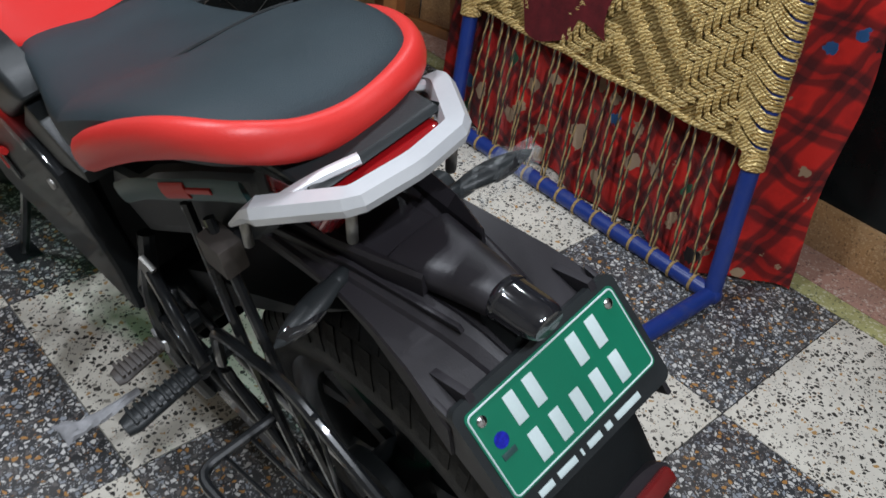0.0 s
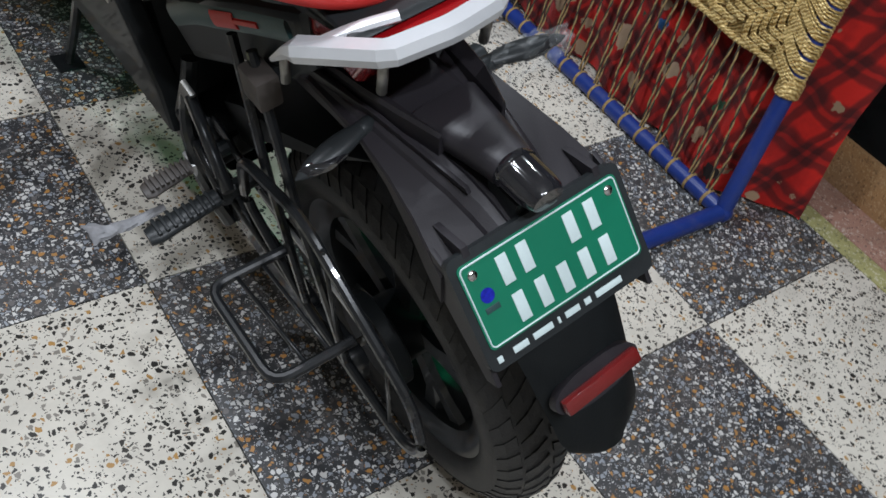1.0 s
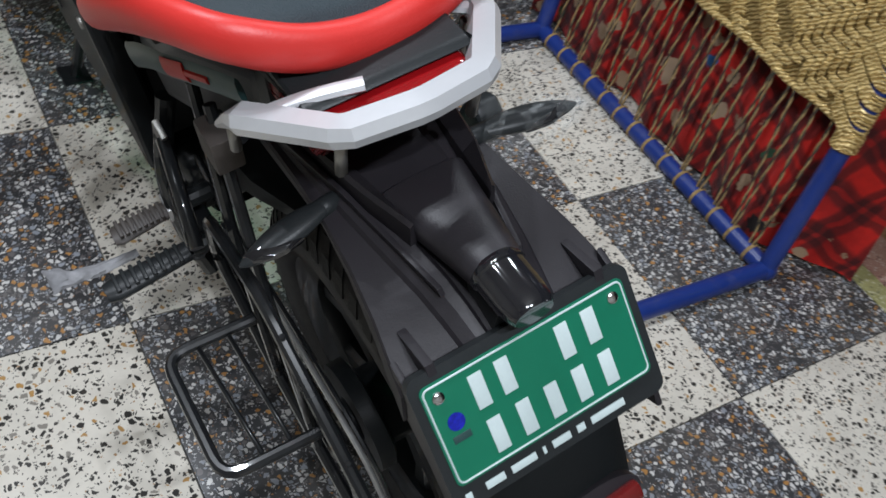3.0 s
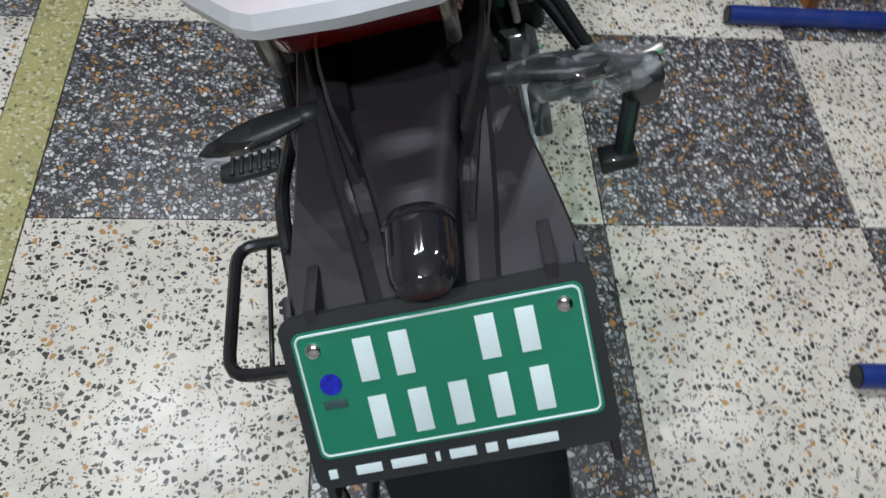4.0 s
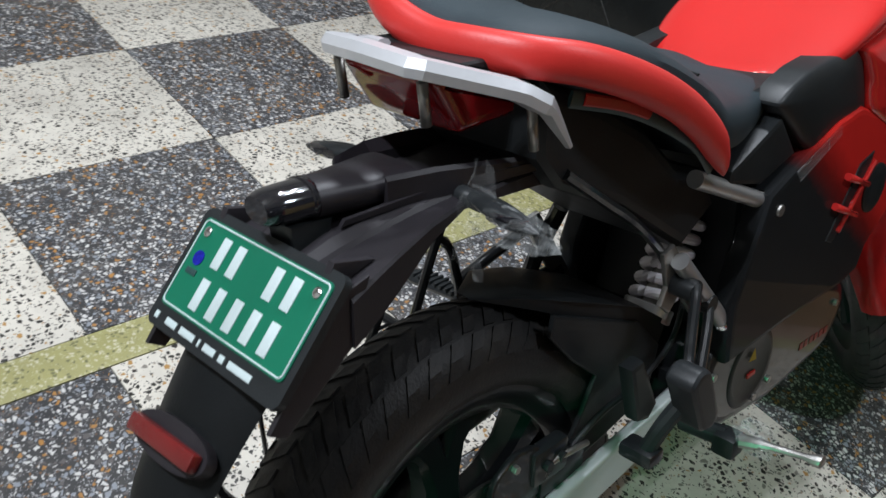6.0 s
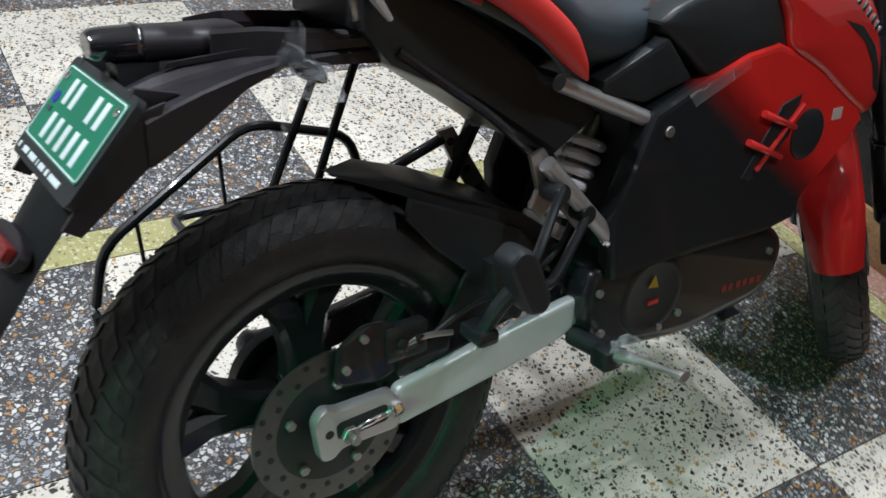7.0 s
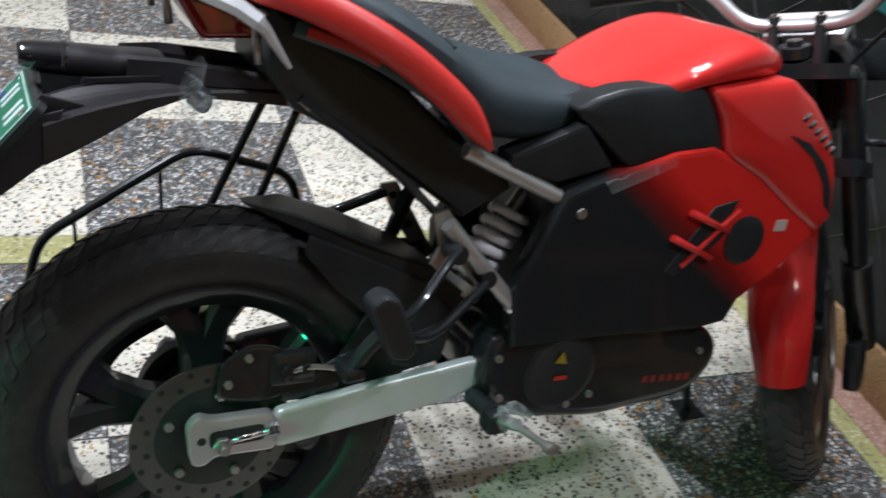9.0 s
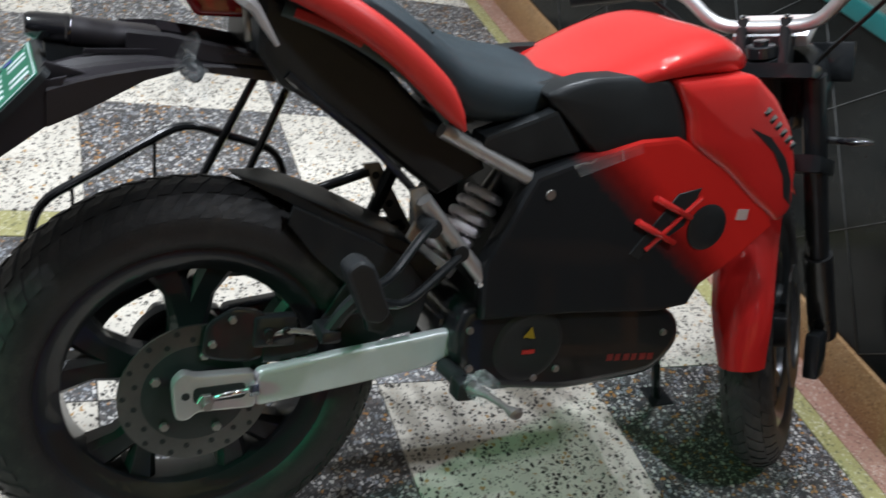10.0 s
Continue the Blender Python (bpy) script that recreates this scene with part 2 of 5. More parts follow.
def fade_panel():
    """Airbrushed side panel: red at the upper and forward edge, running out into black."""
    m, nt, p = tree("red_to_black_airbrushed_panel")
    co = place(nt, False)
    sep = node(nt, "ShaderNodeSeparateXYZ")
    nt.links.new(co, sep.inputs[0])
    ma = node(nt, "ShaderNodeMath", op="MULTIPLY_ADD")
    nt.links.new(sep.outputs[1], ma.inputs[0])
    ma.inputs[1].default_value = 0.75
    nt.links.new(sep.outputs[2], ma.inputs[2])
    n = noise_tex(nt, co, 60.0, 3)
    ad = node(nt, "ShaderNodeMath", op="MULTIPLY_ADD")
    nt.links.new(n.outputs["Fac"], ad.inputs[0])
    ad.inputs[1].default_value = 0.02
    nt.links.new(ma.outputs[0], ad.inputs[2])
    col = ramp(nt, ad.outputs[0], [(0.0, (0.0135, 0.0165, 0.018)), (0.752, (0.015, 0.0165, 0.018)), (0.795, (0.16, 0.009, 0.008)), (0.850, (0.56, 0.021, 0.017))])
    nt.links.new(col, p.inputs["Base Color"])
    p.inputs["Roughness"].default_value = 0.5
    p.inputs["Specular IOR Level"].default_value = 0.05
    p.inputs["Coat Weight"].default_value = 0.18
    p.inputs["Coat Roughness"].default_value = 0.04
    return m


M_FADE = fade_panel()


def plaid():
    """Red fleece with dark crossed bands and printed blots."""
    m, nt, p = tree("red_plaid_fleece")
    co = place(nt, False)
    sep = node(nt, "ShaderNodeSeparateXYZ")
    nt.links.new(co, sep.inputs[0])
    n0 = noise_tex(nt, co, 5.0, 3)
    cloud = noise_tex(nt, co, 8.0, 4)
    col = ramp(nt, cloud.outputs["Fac"], [(0.35, (0.55, 0.014, 0.012)), (0.55, (0.88, 0.028, 0.018))])
    # bands slanted to the weave of the drape, wavering with its folds
    for ky, kz, off, stops in ((10.5, 3.2, 0.1, ((0.30, 0.0), (0.36, 0.80), (0.50, 0.86), (0.54, 0.25), (0.62, 0.25), (0.66, 0.90), (0.80, 0.80), (0.88, 0.0))),
                               (-3.6, 9.8, 0.3, ((0.26, 0.0), (0.33, 0.75), (0.46, 0.85), (0.50, 0.30), (0.58, 0.30), (0.62, 0.90), (0.74, 0.75), (0.82, 0.0)))):
        a = node(nt, "ShaderNodeMath", op="MULTIPLY_ADD")
        nt.links.new(sep.outputs[1], a.inputs[0])
        a.inputs[1].default_value, a.inputs[2].default_value = ky, off
        c = node(nt, "ShaderNodeMath", op="MULTIPLY_ADD")
        nt.links.new(sep.outputs[2], c.inputs[0])
        c.inputs[1].default_value = kz
        nt.links.new(a.outputs[0], c.inputs[2])
        b = node(nt, "ShaderNodeMath", op="MULTIPLY_ADD")
        nt.links.new(n0.outputs["Fac"], b.inputs[0])
        b.inputs[1].default_value = 0.9
        nt.links.new(c.outputs[0], b.inputs[2])
        fr = node(nt, "ShaderNodeMath", op="FRACT")
        nt.links.new(b.outputs[0], fr.inputs[0])
        f = ramp(nt, fr.outputs[0], [(0.0, (0, 0, 0))] + [(q, (g * 0.78,) * 3) for q, g in stops])
        col = mix(nt, f, col, (0.020, 0.010, 0.012))
    v = node(nt, "ShaderNodeTexVoronoi")
    v.inputs["Scale"].default_value = 15.0
    nt.links.new(co, v.inputs["Vector"])
    blot = noise_tex(nt, co, 40.0, 3)
    d = node(nt, "ShaderNodeMath", op="MULTIPLY_ADD")
    nt.links.new(blot.outputs["Fac"], d.inputs[0])
    d.inputs[1].default_value = 0.55
    nt.links.new(v.outputs["Distance"], d.inputs[2])
    f = ramp(nt, d.outputs[0], [(0.0, (1, 1, 1)), (0.55, (1, 1, 1)), (0.58, (0, 0, 0))])
    s2 = node(nt, "ShaderNodeSeparateColor")
    nt.links.new(v.outputs["Color"], s2.inputs[0])
    bc = ramp(nt, s2.outputs[0], [(0.0, (0.55, 0.38, 0.24)), (0.42, (0.03, 0.14, 0.36)), (0.54, (0.04, 0.15, 0.07)), (0.64, (0.58, 0.42, 0.28)), (0.86, (0.03, 0.02, 0.02))], True)
    keep = ramp(nt, s2.outputs[1], [(0.0, (0, 0, 0)), (0.32, (1, 1, 1))], True)
    f = mix(nt, 1.0, f, keep, "MULTIPLY")
    col = mix(nt, f, col, bc)
    nt.links.new(col, p.inputs["Base Color"])
    p.inputs["Roughness"].default_value = 0.9
    p.inputs["Sheen Weight"].default_value = 0.3
    fz = noise_tex(nt, co, 500.0, 3)
    nt.links.new(bump(nt, fz.outputs["Fac"], 0.5, 0.003), p.inputs["Normal"])
    return m


M_PLAID = plaid()


# ---- mesh helpers ----
def part(name, bm, material, parent=None, label="", smooth=True, angle=35):
    me = bpy.data.meshes.new(name)
    bmesh.ops.recalc_face_normals(bm, faces=bm.faces)
    if smooth:
        lim = radians(angle)
        for f in bm.faces:
            f.smooth = len(f.verts) < 5
        for e in bm.edges:
            if len(e.link_faces) == 2 and e.calc_face_angle(0) > lim:
                e.smooth = False
    bm.to_mesh(me)
    bm.free()
    me.materials.append(material)
    ob = new(name, me)
    if parent:
        ob.parent = parent
    return tagged(ob, label)


def moved(bm, m, since=0):
    bmesh.ops.transform(bm, matrix=m, verts=bm.verts[since:] if since else bm.verts)
    return bm


def add_box(bm, x0, x1, y0, y1, z0, z1, bev=0.0, m=None):
    ret = bmesh.ops.create_cube(bm, size=1.0)
    vs = ret["verts"]
    bmesh.ops.transform(bm, verts=vs, matrix=Matrix.Translation(((x0 + x1) / 2, (y0 + y1) / 2, (z0 + z1) / 2)) @ Matrix.Diagonal((x1 - x0, y1 - y0, z1 - z0, 1)))
    if m is not None:
        bmesh.ops.transform(bm, verts=vs, matrix=m)
    if bev:
        es = list({e for v in vs for e in v.link_edges})
        bmesh.ops.bevel(bm, geom=es, offset=bev, segments=2, profile=0.6, affect="EDGES")
    return bm


def box(*a, **k):
    return add_box(bmesh.new(), *a, **k)


def add_rings(bm, rings, closed=True, caps=True, loop=False):
    """Skins rings of points; every ring has as many points as the first."""
    vs = [[bm.verts.new(p) for p in r] for r in rings]
    n = len(vs[0])
    pairs = list(zip(vs, vs[1:])) + ([(vs[-1], vs[0])] if loop else [])
    for a, b in pairs:
        for i in range(n if closed else n - 1):
            j = (i + 1) % n
            bm.faces.new((a[i], a[j], b[j], b[i]))
    if caps and closed and not loop:
        bm.faces.new(vs[0][::-1])
        bm.faces.new(vs[-1])
    return bm


def spline(pts, steps=6, closed=False):
    """Points of a smooth curve through pts."""
    p = [Vector(q) for q in pts]
    n = len(p)
    out = []
    for i in range(n if closed else n - 1):
        a = p[(i - 1) % n] if closed or i else p[0] * 2 - p[1]
        b, c = p[i], p[(i + 1) % n]
        d = p[(i + 2) % n] if closed or i + 2 < n else p[-1] * 2 - p[-2]
        for k in range(steps):
            t = k / steps
            out.append(0.5 * ((2 * b) + (c - a) * t + (2 * a - 5 * b + 4 * c - d) * t * t + (3 * b - a - 3 * c + d) * t ** 3))
    if not closed:
        out.append(p[-1])
    return out


def sweep_rings(path, ring, closed=False, up=(0, 0, 1)):
    """Rings of a section (pairs across, up) carried along a path."""
    out = []
    n = len(path)
    upv = Vector(up)
    for i, q in enumerate(path):
        a = path[(i - 1) % n] if closed or i else q
        b = path[(i + 1) % n] if closed or i + 1 < n else q
        d = (b - a).normalized()
        side = d.cross(upv)
        if side.length < 0.05:
            side = d.cross(Vector((0, 1, 0.01)))
        side.normalize()
        u = side.cross(d)
        sec = ring(i / max(1, n - 1)) if callable(ring) else ring
        out.append([q + side * s + u * h for s, h in sec])
    return out


def circle(r, n=10, rz=None):
    return [(r * math.cos(2 * math.pi * k / n), (rz or r) * math.sin(2 * math.pi * k / n)) for k in range(n)]


def add_tube(bm, pts, r, n=10, smooth=0, closed=False, rz=None, up=(0, 0, 1)):
    path = spline(pts, smooth, closed) if smooth else [Vector(p) for p in pts]
    return add_rings(bm, sweep_rings(path, circle(r, n, rz), closed, up), loop=closed)


def tube(pts, r, **k):
    return add_tube(bmesh.new(), pts, r, **k)


def rounded(pts, radius, steps=4, closed=False):
    """A polyline with its corners rounded."""
    p = [Vector(q) for q in pts]
    out = []
    n = len(p)
    for i, q in enumerate(p):
        if not closed and i in (0, n - 1):
            out.append(q)
            continue
        a, b = p[i - 1], p[(i + 1) % n]
        da, db = (a - q), (b - q)
        ra, rb = min(radius, da.length * 0.45), min(radius, db.length * 0.45)
        s, e = q + da.normalized() * ra, q + db.normalized() * rb
        for k in range(steps + 1):
            t = k / steps
            out.append((1 - t) ** 2 * s + 2 * t * (1 - t) * q + t * t * e)
    return out


def add_lathe(bm, prof, m=None, n=48, closed=True):
    """Turns (radius, along) round the X axis."""
    since = len(bm.verts)
    rings = []
    for k in range(n):
        a = 2 * math.pi * k / n
        rings.append([(x, r * math.cos(a), r * math.sin(a)) for r, x in prof])
    add_rings(bm, rings, closed=closed, caps=False, loop=True)
    if m is not None:
        bm.verts.ensure_lookup_table()
        bmesh.ops.transform(bm, matrix=m, verts=bm.verts[since:])
    return bm


def add_disc(bm, axis_from, axis_to, r, n=20, r2=None):
    a, b = Vector(axis_from), Vector(axis_to)
    q = (b - a).to_track_quat("X", "Z").to_matrix().to_4x4()
    q.translation = a
    d = (b - a).length
    r2 = r if r2 is None else r2
    rings = [[q @ Vector((x, rr * math.cos(2 * math.pi * k / n), rr * math.sin(2 * math.pi * k / n))) for k in range(n)] for x, rr in ((0, r * 0.94), (d * 0.08, r), (d * 0.92, r2), (d, r2 * 0.94))]
    return add_rings(bm, rings)


def disc(*a, **k):
    return add_disc(bmesh.new(), *a, **k)


def add_slab(bm, prof, x0, x1, bev=0.004, steps=2):
    """A plate with a side profile in (Y, Z), from x0 to x1 across."""
    a = [bm.verts.new((x0, y, z)) for y, z in prof]
    b = [bm.verts.new((x1, y, z)) for y, z in prof]
    fs = [bm.faces.new(a), bm.faces.new(b[::-1])]
    n = len(prof)
    for i in range(n):
        fs.append(bm.faces.new((a[i], b[i], b[(i + 1) % n], a[(i + 1) % n])))
    bmesh.ops.recalc_face_normals(bm, faces=fs)
    if bev:
        es = list({e for f in fs[:2] for e in f.edges})
        bmesh.ops.bevel(bm, geom=es, offset=bev, segments=steps, profile=0.6, affect="EDGES")
    return bm


def slab(prof, x0, x1, bev=0.004, steps=2):
    return add_slab(bmesh.new(), prof, x0, x1, bev, steps)


def loft_y(secs, n=20, power=2.6):
    """A body along Y. Each section: y, half width, top, bottom, centre x."""
    rings = []
    for y, hw, top, bot, *cx in secs:
        x0 = cx[0] if cx else 0.0
        zc, hz = (top + bot) / 2, (top - bot) / 2
        ring = []
        for k in range(n):
            a = 2 * math.pi * k / n
            c, s = math.cos(a), math.sin(a)
            ring.append((x0 + hw * math.copysign(abs(c) ** (2 / power), c), y, zc + hz * math.copysign(abs(s) ** (2 / power), s)))
        rings.append(ring)
    return add_rings(bmesh.new(), rings)


def dense(secs, steps=4):
    return [tuple(p) for p in spline_n(secs, steps)]


def spline_n(rows, steps):
    a = np.array([list(r) for r in rows], float)
    out = []
    n = len(a)
    for i in range(n - 1):
        p0 = a[i - 1] if i else 2 * a[0] - a[1]
        p1, p2 = a[i], a[i + 1]
        p3 = a[i + 2] if i + 2 < n else 2 * a[-1] - a[-2]
        for k in range(steps):
            t = k / steps
            out.append(0.5 * (2 * p1 + (p2 - p0) * t + (2 * p0 - 5 * p1 + 4 * p2 - p3) * t * t + (3 * p1 - p0 - 3 * p2 + p3) * t ** 3))
    out.append(a[-1])
    return out


def pillow(prof, x_in, x_out, edge=0.35):
    """A panel with a side profile in (Y, Z) whose face swells gently towards its middle."""
    cy = sum(p[0] for p in prof) / len(prof)
    cz = sum(p[1] for p in prof) / len(prof)
    d = x_out - x_in
    rings = []
    for s, g in ((1.0, None), (1.0, 0.0), (0.985, 0.34), (0.95, 0.55), (0.85, 0.74), (0.65, 0.89), (0.40, 0.97), (0.12, 1.0)):
        f = 0.0 if g is None else edge + (1 - edge) * g
        rings.append([(x_in + d * f, cy + (y - cy) * s, cz + (z - cz) * s) for y, z in prof])
    return add_rings(bmesh.new(), rings)


def decal(prof, host, sg, lift=0.001):
    """A thin patch laid on the outer side of a panel."""
    tree_ = BVHTree.FromPolygons([v.co[:] for v in host.data.vertices], [p.vertices[:] for p in host.data.polygons])
    bm = bmesh.new()
    bm.faces.new([bm.verts.new((0.3 * sg, y, z)) for y, z in prof])
    bmesh.ops.triangulate(bm, faces=bm.faces[:])
    bmesh.ops.subdivide_edges(bm, edges=bm.edges[:], cuts=3, use_grid_fill=True)
    for v in bm.verts:
        hit = tree_.ray_cast(v.co, Vector((-sg, 0, 0)))
        v.co.x = (hit[0].x if hit[0] else 0.14 * sg) + lift * sg
    return bm


# ---- room ----
X_LINES = (-0.48, 0.0, 0.485, 0.95, 1.43)
X_FAR = (-3.05, -2.555, -2.06, -1.57, -1.078, -0.572)
Y_LINES = (-2.63, -2.10, -1.58, -1.055, -0.533, 0.0, 0.5, 1.0)
TILE_FLIP, TILE_FLIP_FAR = 1, 0
X_WALL, Y_WALL, X_LEFT, Y_BACK, H_ROOM = 1.62, 1.154, -3.05, -2.63, 2.75

floor = part("floor", box(X_LEFT - 0.1, X_WALL + 0.1, Y_BACK - 0.1, Y_WALL + 0.1, -0.12, -0.006), M_GROUT)
tagged(floor, "black and white chequered terrazzo floor with greenish border strips", "floor", kind="structure")


def floor_piece(name, mat, x0, x1, y0, y1, z=0.0):
    g = 0.0012
    ob = part(name, box(x0 + g, x1 - g, y0 + g, y1 - g, -0.008, z, bev=0.0008), mat, floor)
    return ob


def skirting(name, x0, x1, y0, y1, label):
    ob = part(name, box(x0, x1, y0, y1, -0.006, 0.122, bev=0.006), M_SKIRT)
    return tagged(ob, label, "skirting", kind="structure")


skirting("skirting_front", X_LEFT, X_WALL, Y_WALL - 0.002, Y_WALL + 0.06, "brown terrazzo skirting below the black granite wall")
skirting("skirting_side", X_WALL - 0.002, X_WALL + 0.06, Y_BACK, Y_WALL - 0.004, "brown terrazzo skirting below the dark side wall")


def wall(name, mat, label, *b):
    return tagged(part(name, box(*b), mat), label, "wall", kind="structure")


H_DADO = 0.765
wall_front = wall("wall_front", M_GRANITE, "polished black granite low wall with pale diagonal joints", X_LEFT - 0.1, X_WALL + 0.3, Y_WALL + 0.012, Y_WALL + 0.12, 0.1, H_DADO)
wall("wall_side", M_GRANITE, "dark polished stone side wall", X_WALL + 0.012, X_WALL + 0.12, Y_BACK, Y_WALL + 0.01, 0.1, H_ROOM)
# unseen walls and ceiling, added to close the room and bounce light
wall("wall_left", M_PLASTER, "unseen plain cream plaster wall", X_LEFT - 0.12, X_LEFT, Y_BACK, 3.0, -0.006, H_ROOM)
wall("wall_back", M_PLASTER, "unseen plain cream plaster wall", X_LEFT, X_WALL + 0.12, Y_BACK - 0.12, Y_BACK, -0.006, H_ROOM)
wall("wall_far", M_PLASTER, "unseen plain plaster wall behind the low granite wall", X_LEFT, X_WALL + 1.4, 3.0, 3.12, 0, H_ROOM)
wall("wall_return", M_PLASTER, "unseen plain plaster wall beside the low granite wall", X_WALL + 1.3, X_WALL + 1.42, Y_WALL + 0.012, 3.0, 0, H_ROOM)
tagged(part("ceiling", box(X_LEFT - 0.1, X_WALL + 1.5, Y_BACK - 0.1, 3.2, H_ROOM, H_ROOM + 0.1), M_CEIL), "unseen plain off-white ceiling", "ceiling", kind="structure")

# pale mortar lines between the diagonally laid granite tiles
for i in range(-13, 9):
    for sgn in (1, -1):
        x = i * 0.43 + 0.11
        h0, h1 = 0.124, H_DADO - 0.004
        a = Vector((x, Y_WALL + 0.0105, h0))
        b = Vector((x + sgn * (h1 - h0), Y_WALL + 0.0105, h1))
        if min(a.x, b.x) < X_LEFT + 0.02 or max(a.x, b.x) > X_WALL:
            continue
        part("joint", add_tube(bmesh.new(), [a, b], 0.0015, n=6), M_JOINT, wall_front)

counter = new("counter")
tagged(counter, "counter slab with a teal painted edge on the granite wall", "counter")
part("slab", box(X_LEFT, X_WALL + 1.2, Y_WALL + 0.02, Y_WALL + 0.75, H_DADO + 0.002, H_DADO + 0.028, bev=0.003), M_COUNTER, counter)
part("edge", box(X_LEFT, X_WALL + 1.2, Y_WALL - 0.012, Y_WALL + 0.018, H_DADO - 0.012, H_DADO + 0.032, bev=0.004), M_TEAL, counter, "teal painted edge strip")


def crumpled(name, mat, c, size, label, cat, seed=0):
    bm = bmesh.new()
    bmesh.ops.create_icosphere(bm, subdivisions=4, radius=1.0)
    for v in bm.verts:
        d = noise.noise(v.co * 2.3 + Vector((seed, 0, 0))) * 0.35 + abs(noise.noise(v.co * 5.0 + Vector((0, seed, 0)))) * 0.30 - 0.1
        v.co *= 1 + d
        v.co = Vector((v.co.x * size[0], v.co.y * size[1], max(v.co.z, -0.8) * size[2] + 0.8 * size[2]))
    moved(bm, Matrix.Translation(c))
    return tagged(part(name, bm, mat), label, cat)


crumpled("gift_bag", M_WRAP, (-0.19, Y_WALL + 0.18, H_DADO + 0.03), (0.25, 0.13, 0.040), "crumpled shiny white, gold and brown wrapping on the counter", "wrapping", 3)
tagged(part("red_packet", box(-0.66, -0.52, Y_WALL + 0.06, Y_WALL + 0.15, H_DADO + 0.029, H_DADO + 0.075, bev=0.008), M_RED), "small glossy red packet on the counter", "packet")

# ---- motorcycle ----
bike = new("motorcycle")
bike.matrix_world = Matrix.Translation((0.284, -0.008, -0.013)) @ pose(0, 0, 0, 0, 0, 2.86) @ pose(0, 0, 0, 0, -16, 0) @ Matrix.Scale(1.02, 4)
tagged(bike, "red and black electric motorcycle leaning on its side stand", "motorcycle")


def bp(name, bm, mat, label="", parent=None, **k):
    return part(name, bm, mat, parent or bike, label, **k)



def rounded_profile(pts, r):
    """A side profile with rounded corners."""
    return [(q.x, q.y) for q in rounded([(y, z, 0) for y, z in pts], r, 3, closed=True)]


# wheels -------------------------------------------------------------
def tyre_mesh(r_out, half):
    bm = bmesh.new()
    prof = []
    ring = r_out - 0.055
    for k in range(17):
        a = radians(-118 + 236 * k / 16)
        prof.append((ring + 0.055 * math.cos(a) - (0.001 if abs(a) < 1.0 else 0), half * math.sin(a)))
    prof += [(ring - 0.036, half * 0.62), (ring - 0.036, -half * 0.62)]
    return add_lathe(bm, prof, n=96)


def tread_mesh(r_out, half, count=56):
    """Raised angled blocks round the crown and shoulders."""
    bm = bmesh.new()
    ring = r_out - 0.055
    for k in range(count):
        for side in (-1, 1):
            for lo, hi, lead, wide in ((3, 35, 0.0, 0.50), (39, 72, 0.40, 0.56)):
                vs = []
                for rr in (-0.004, 0.0014):
                    for ang, sh in ((lo, 0.0), ((lo + hi) / 2, 0.42), (hi, 0.80)):
                        for w in (0.0, wide):
                            a = radians(ang) * side
                            rad = ring + (0.055 + rr) * math.cos(a)
                            x = (half + rr) * math.sin(a)
                            th = 2 * math.pi * (k + lead + sh + w + (0.5 if side > 0 else 0)) / count
                            vs.append(bm.verts.new((x, rad * math.cos(th), rad * math.sin(th))))
                lowr, top = vs[:6], vs[6:]
                for s in (0, 2):
                    bm.faces.new((top[s], top[s + 1], top[s + 3], top[s + 2]))
                    bm.faces.new((lowr[s], top[s], top[s + 2], lowr[s + 2]))
                    bm.faces.new((lowr[s + 1], lowr[s + 3], top[s + 3], top[s + 1]))
                bm.faces.new((lowr[0], lowr[1], top[1], top[0]))
                bm.faces.new((lowr[4], top[4], top[5], lowr[5]))
    return bm


def rim_mesh(r, half):
    bm = bmesh.new()
    add_lathe(bm, [(r + 0.004, half), (r + 0.004, half - 0.006), (r - 0.012, half - 0.012), (r - 0.022, half * 0.5), (r - 0.022, -half * 0.5), (r - 0.012, -half + 0.012), (r + 0.004, -half + 0.006), (r + 0.004, -half), (r - 0.012, -half), (r - 0.036, -half * 0.7), (r - 0.042, 0), (r - 0.036, half * 0.7), (r - 0.012, half)], n=72)
    return bm


def spoke_mesh(r, turn):
    """One cast spoke that forks towards the rim."""
    bm = bmesh.new()
    for lean in (-0.17, 0.17):
        rings = []
        for rad, ang, w, d in ((0.035, 0.0, 0.028, 0.022), (0.085, lean * 0.15, 0.024, 0.021), (0.130, lean * 0.75, 0.019, 0.020), (r - 0.034, lean * 1.3, 0.026, 0.024)):
            th = turn + ang
            c, s = math.cos(th), math.sin(th)
            ring = []
            for a, b in ((-1, -0.6), (-0.6, -1), (0.6, -1), (1, -0.6), (1, 0.6), (0.6, 1), (-0.6, 1), (-1, 0.6)):
                ring.append((b * d, rad * c - a * w * s, rad * s + a * w * c))
            rings.append(ring)
        add_rings(bm, rings)
    return bm


def rotor_mesh(r, x):
    bm = bmesh.new()
    n = 72
    inner = r * 0.70
    add_lathe(bm, [(r, x - 0.002), (r, x + 0.002), (inner, x + 0.002), (inner, x - 0.002)], n=n)
    return bm


def rotor_dots(r, x):
    bm = bmesh.new()
    for k in range(30):
        a = 2 * math.pi * k / 30
        rr = r * (0.93 if k % 2 else 0.80)
        add_disc(bm, (x + 0.0015, rr * math.cos(a), rr * math.sin(a)), (x + 0.0028, rr * math.cos(a), rr * math.sin(a)), 0.0042, n=8)
    return bm


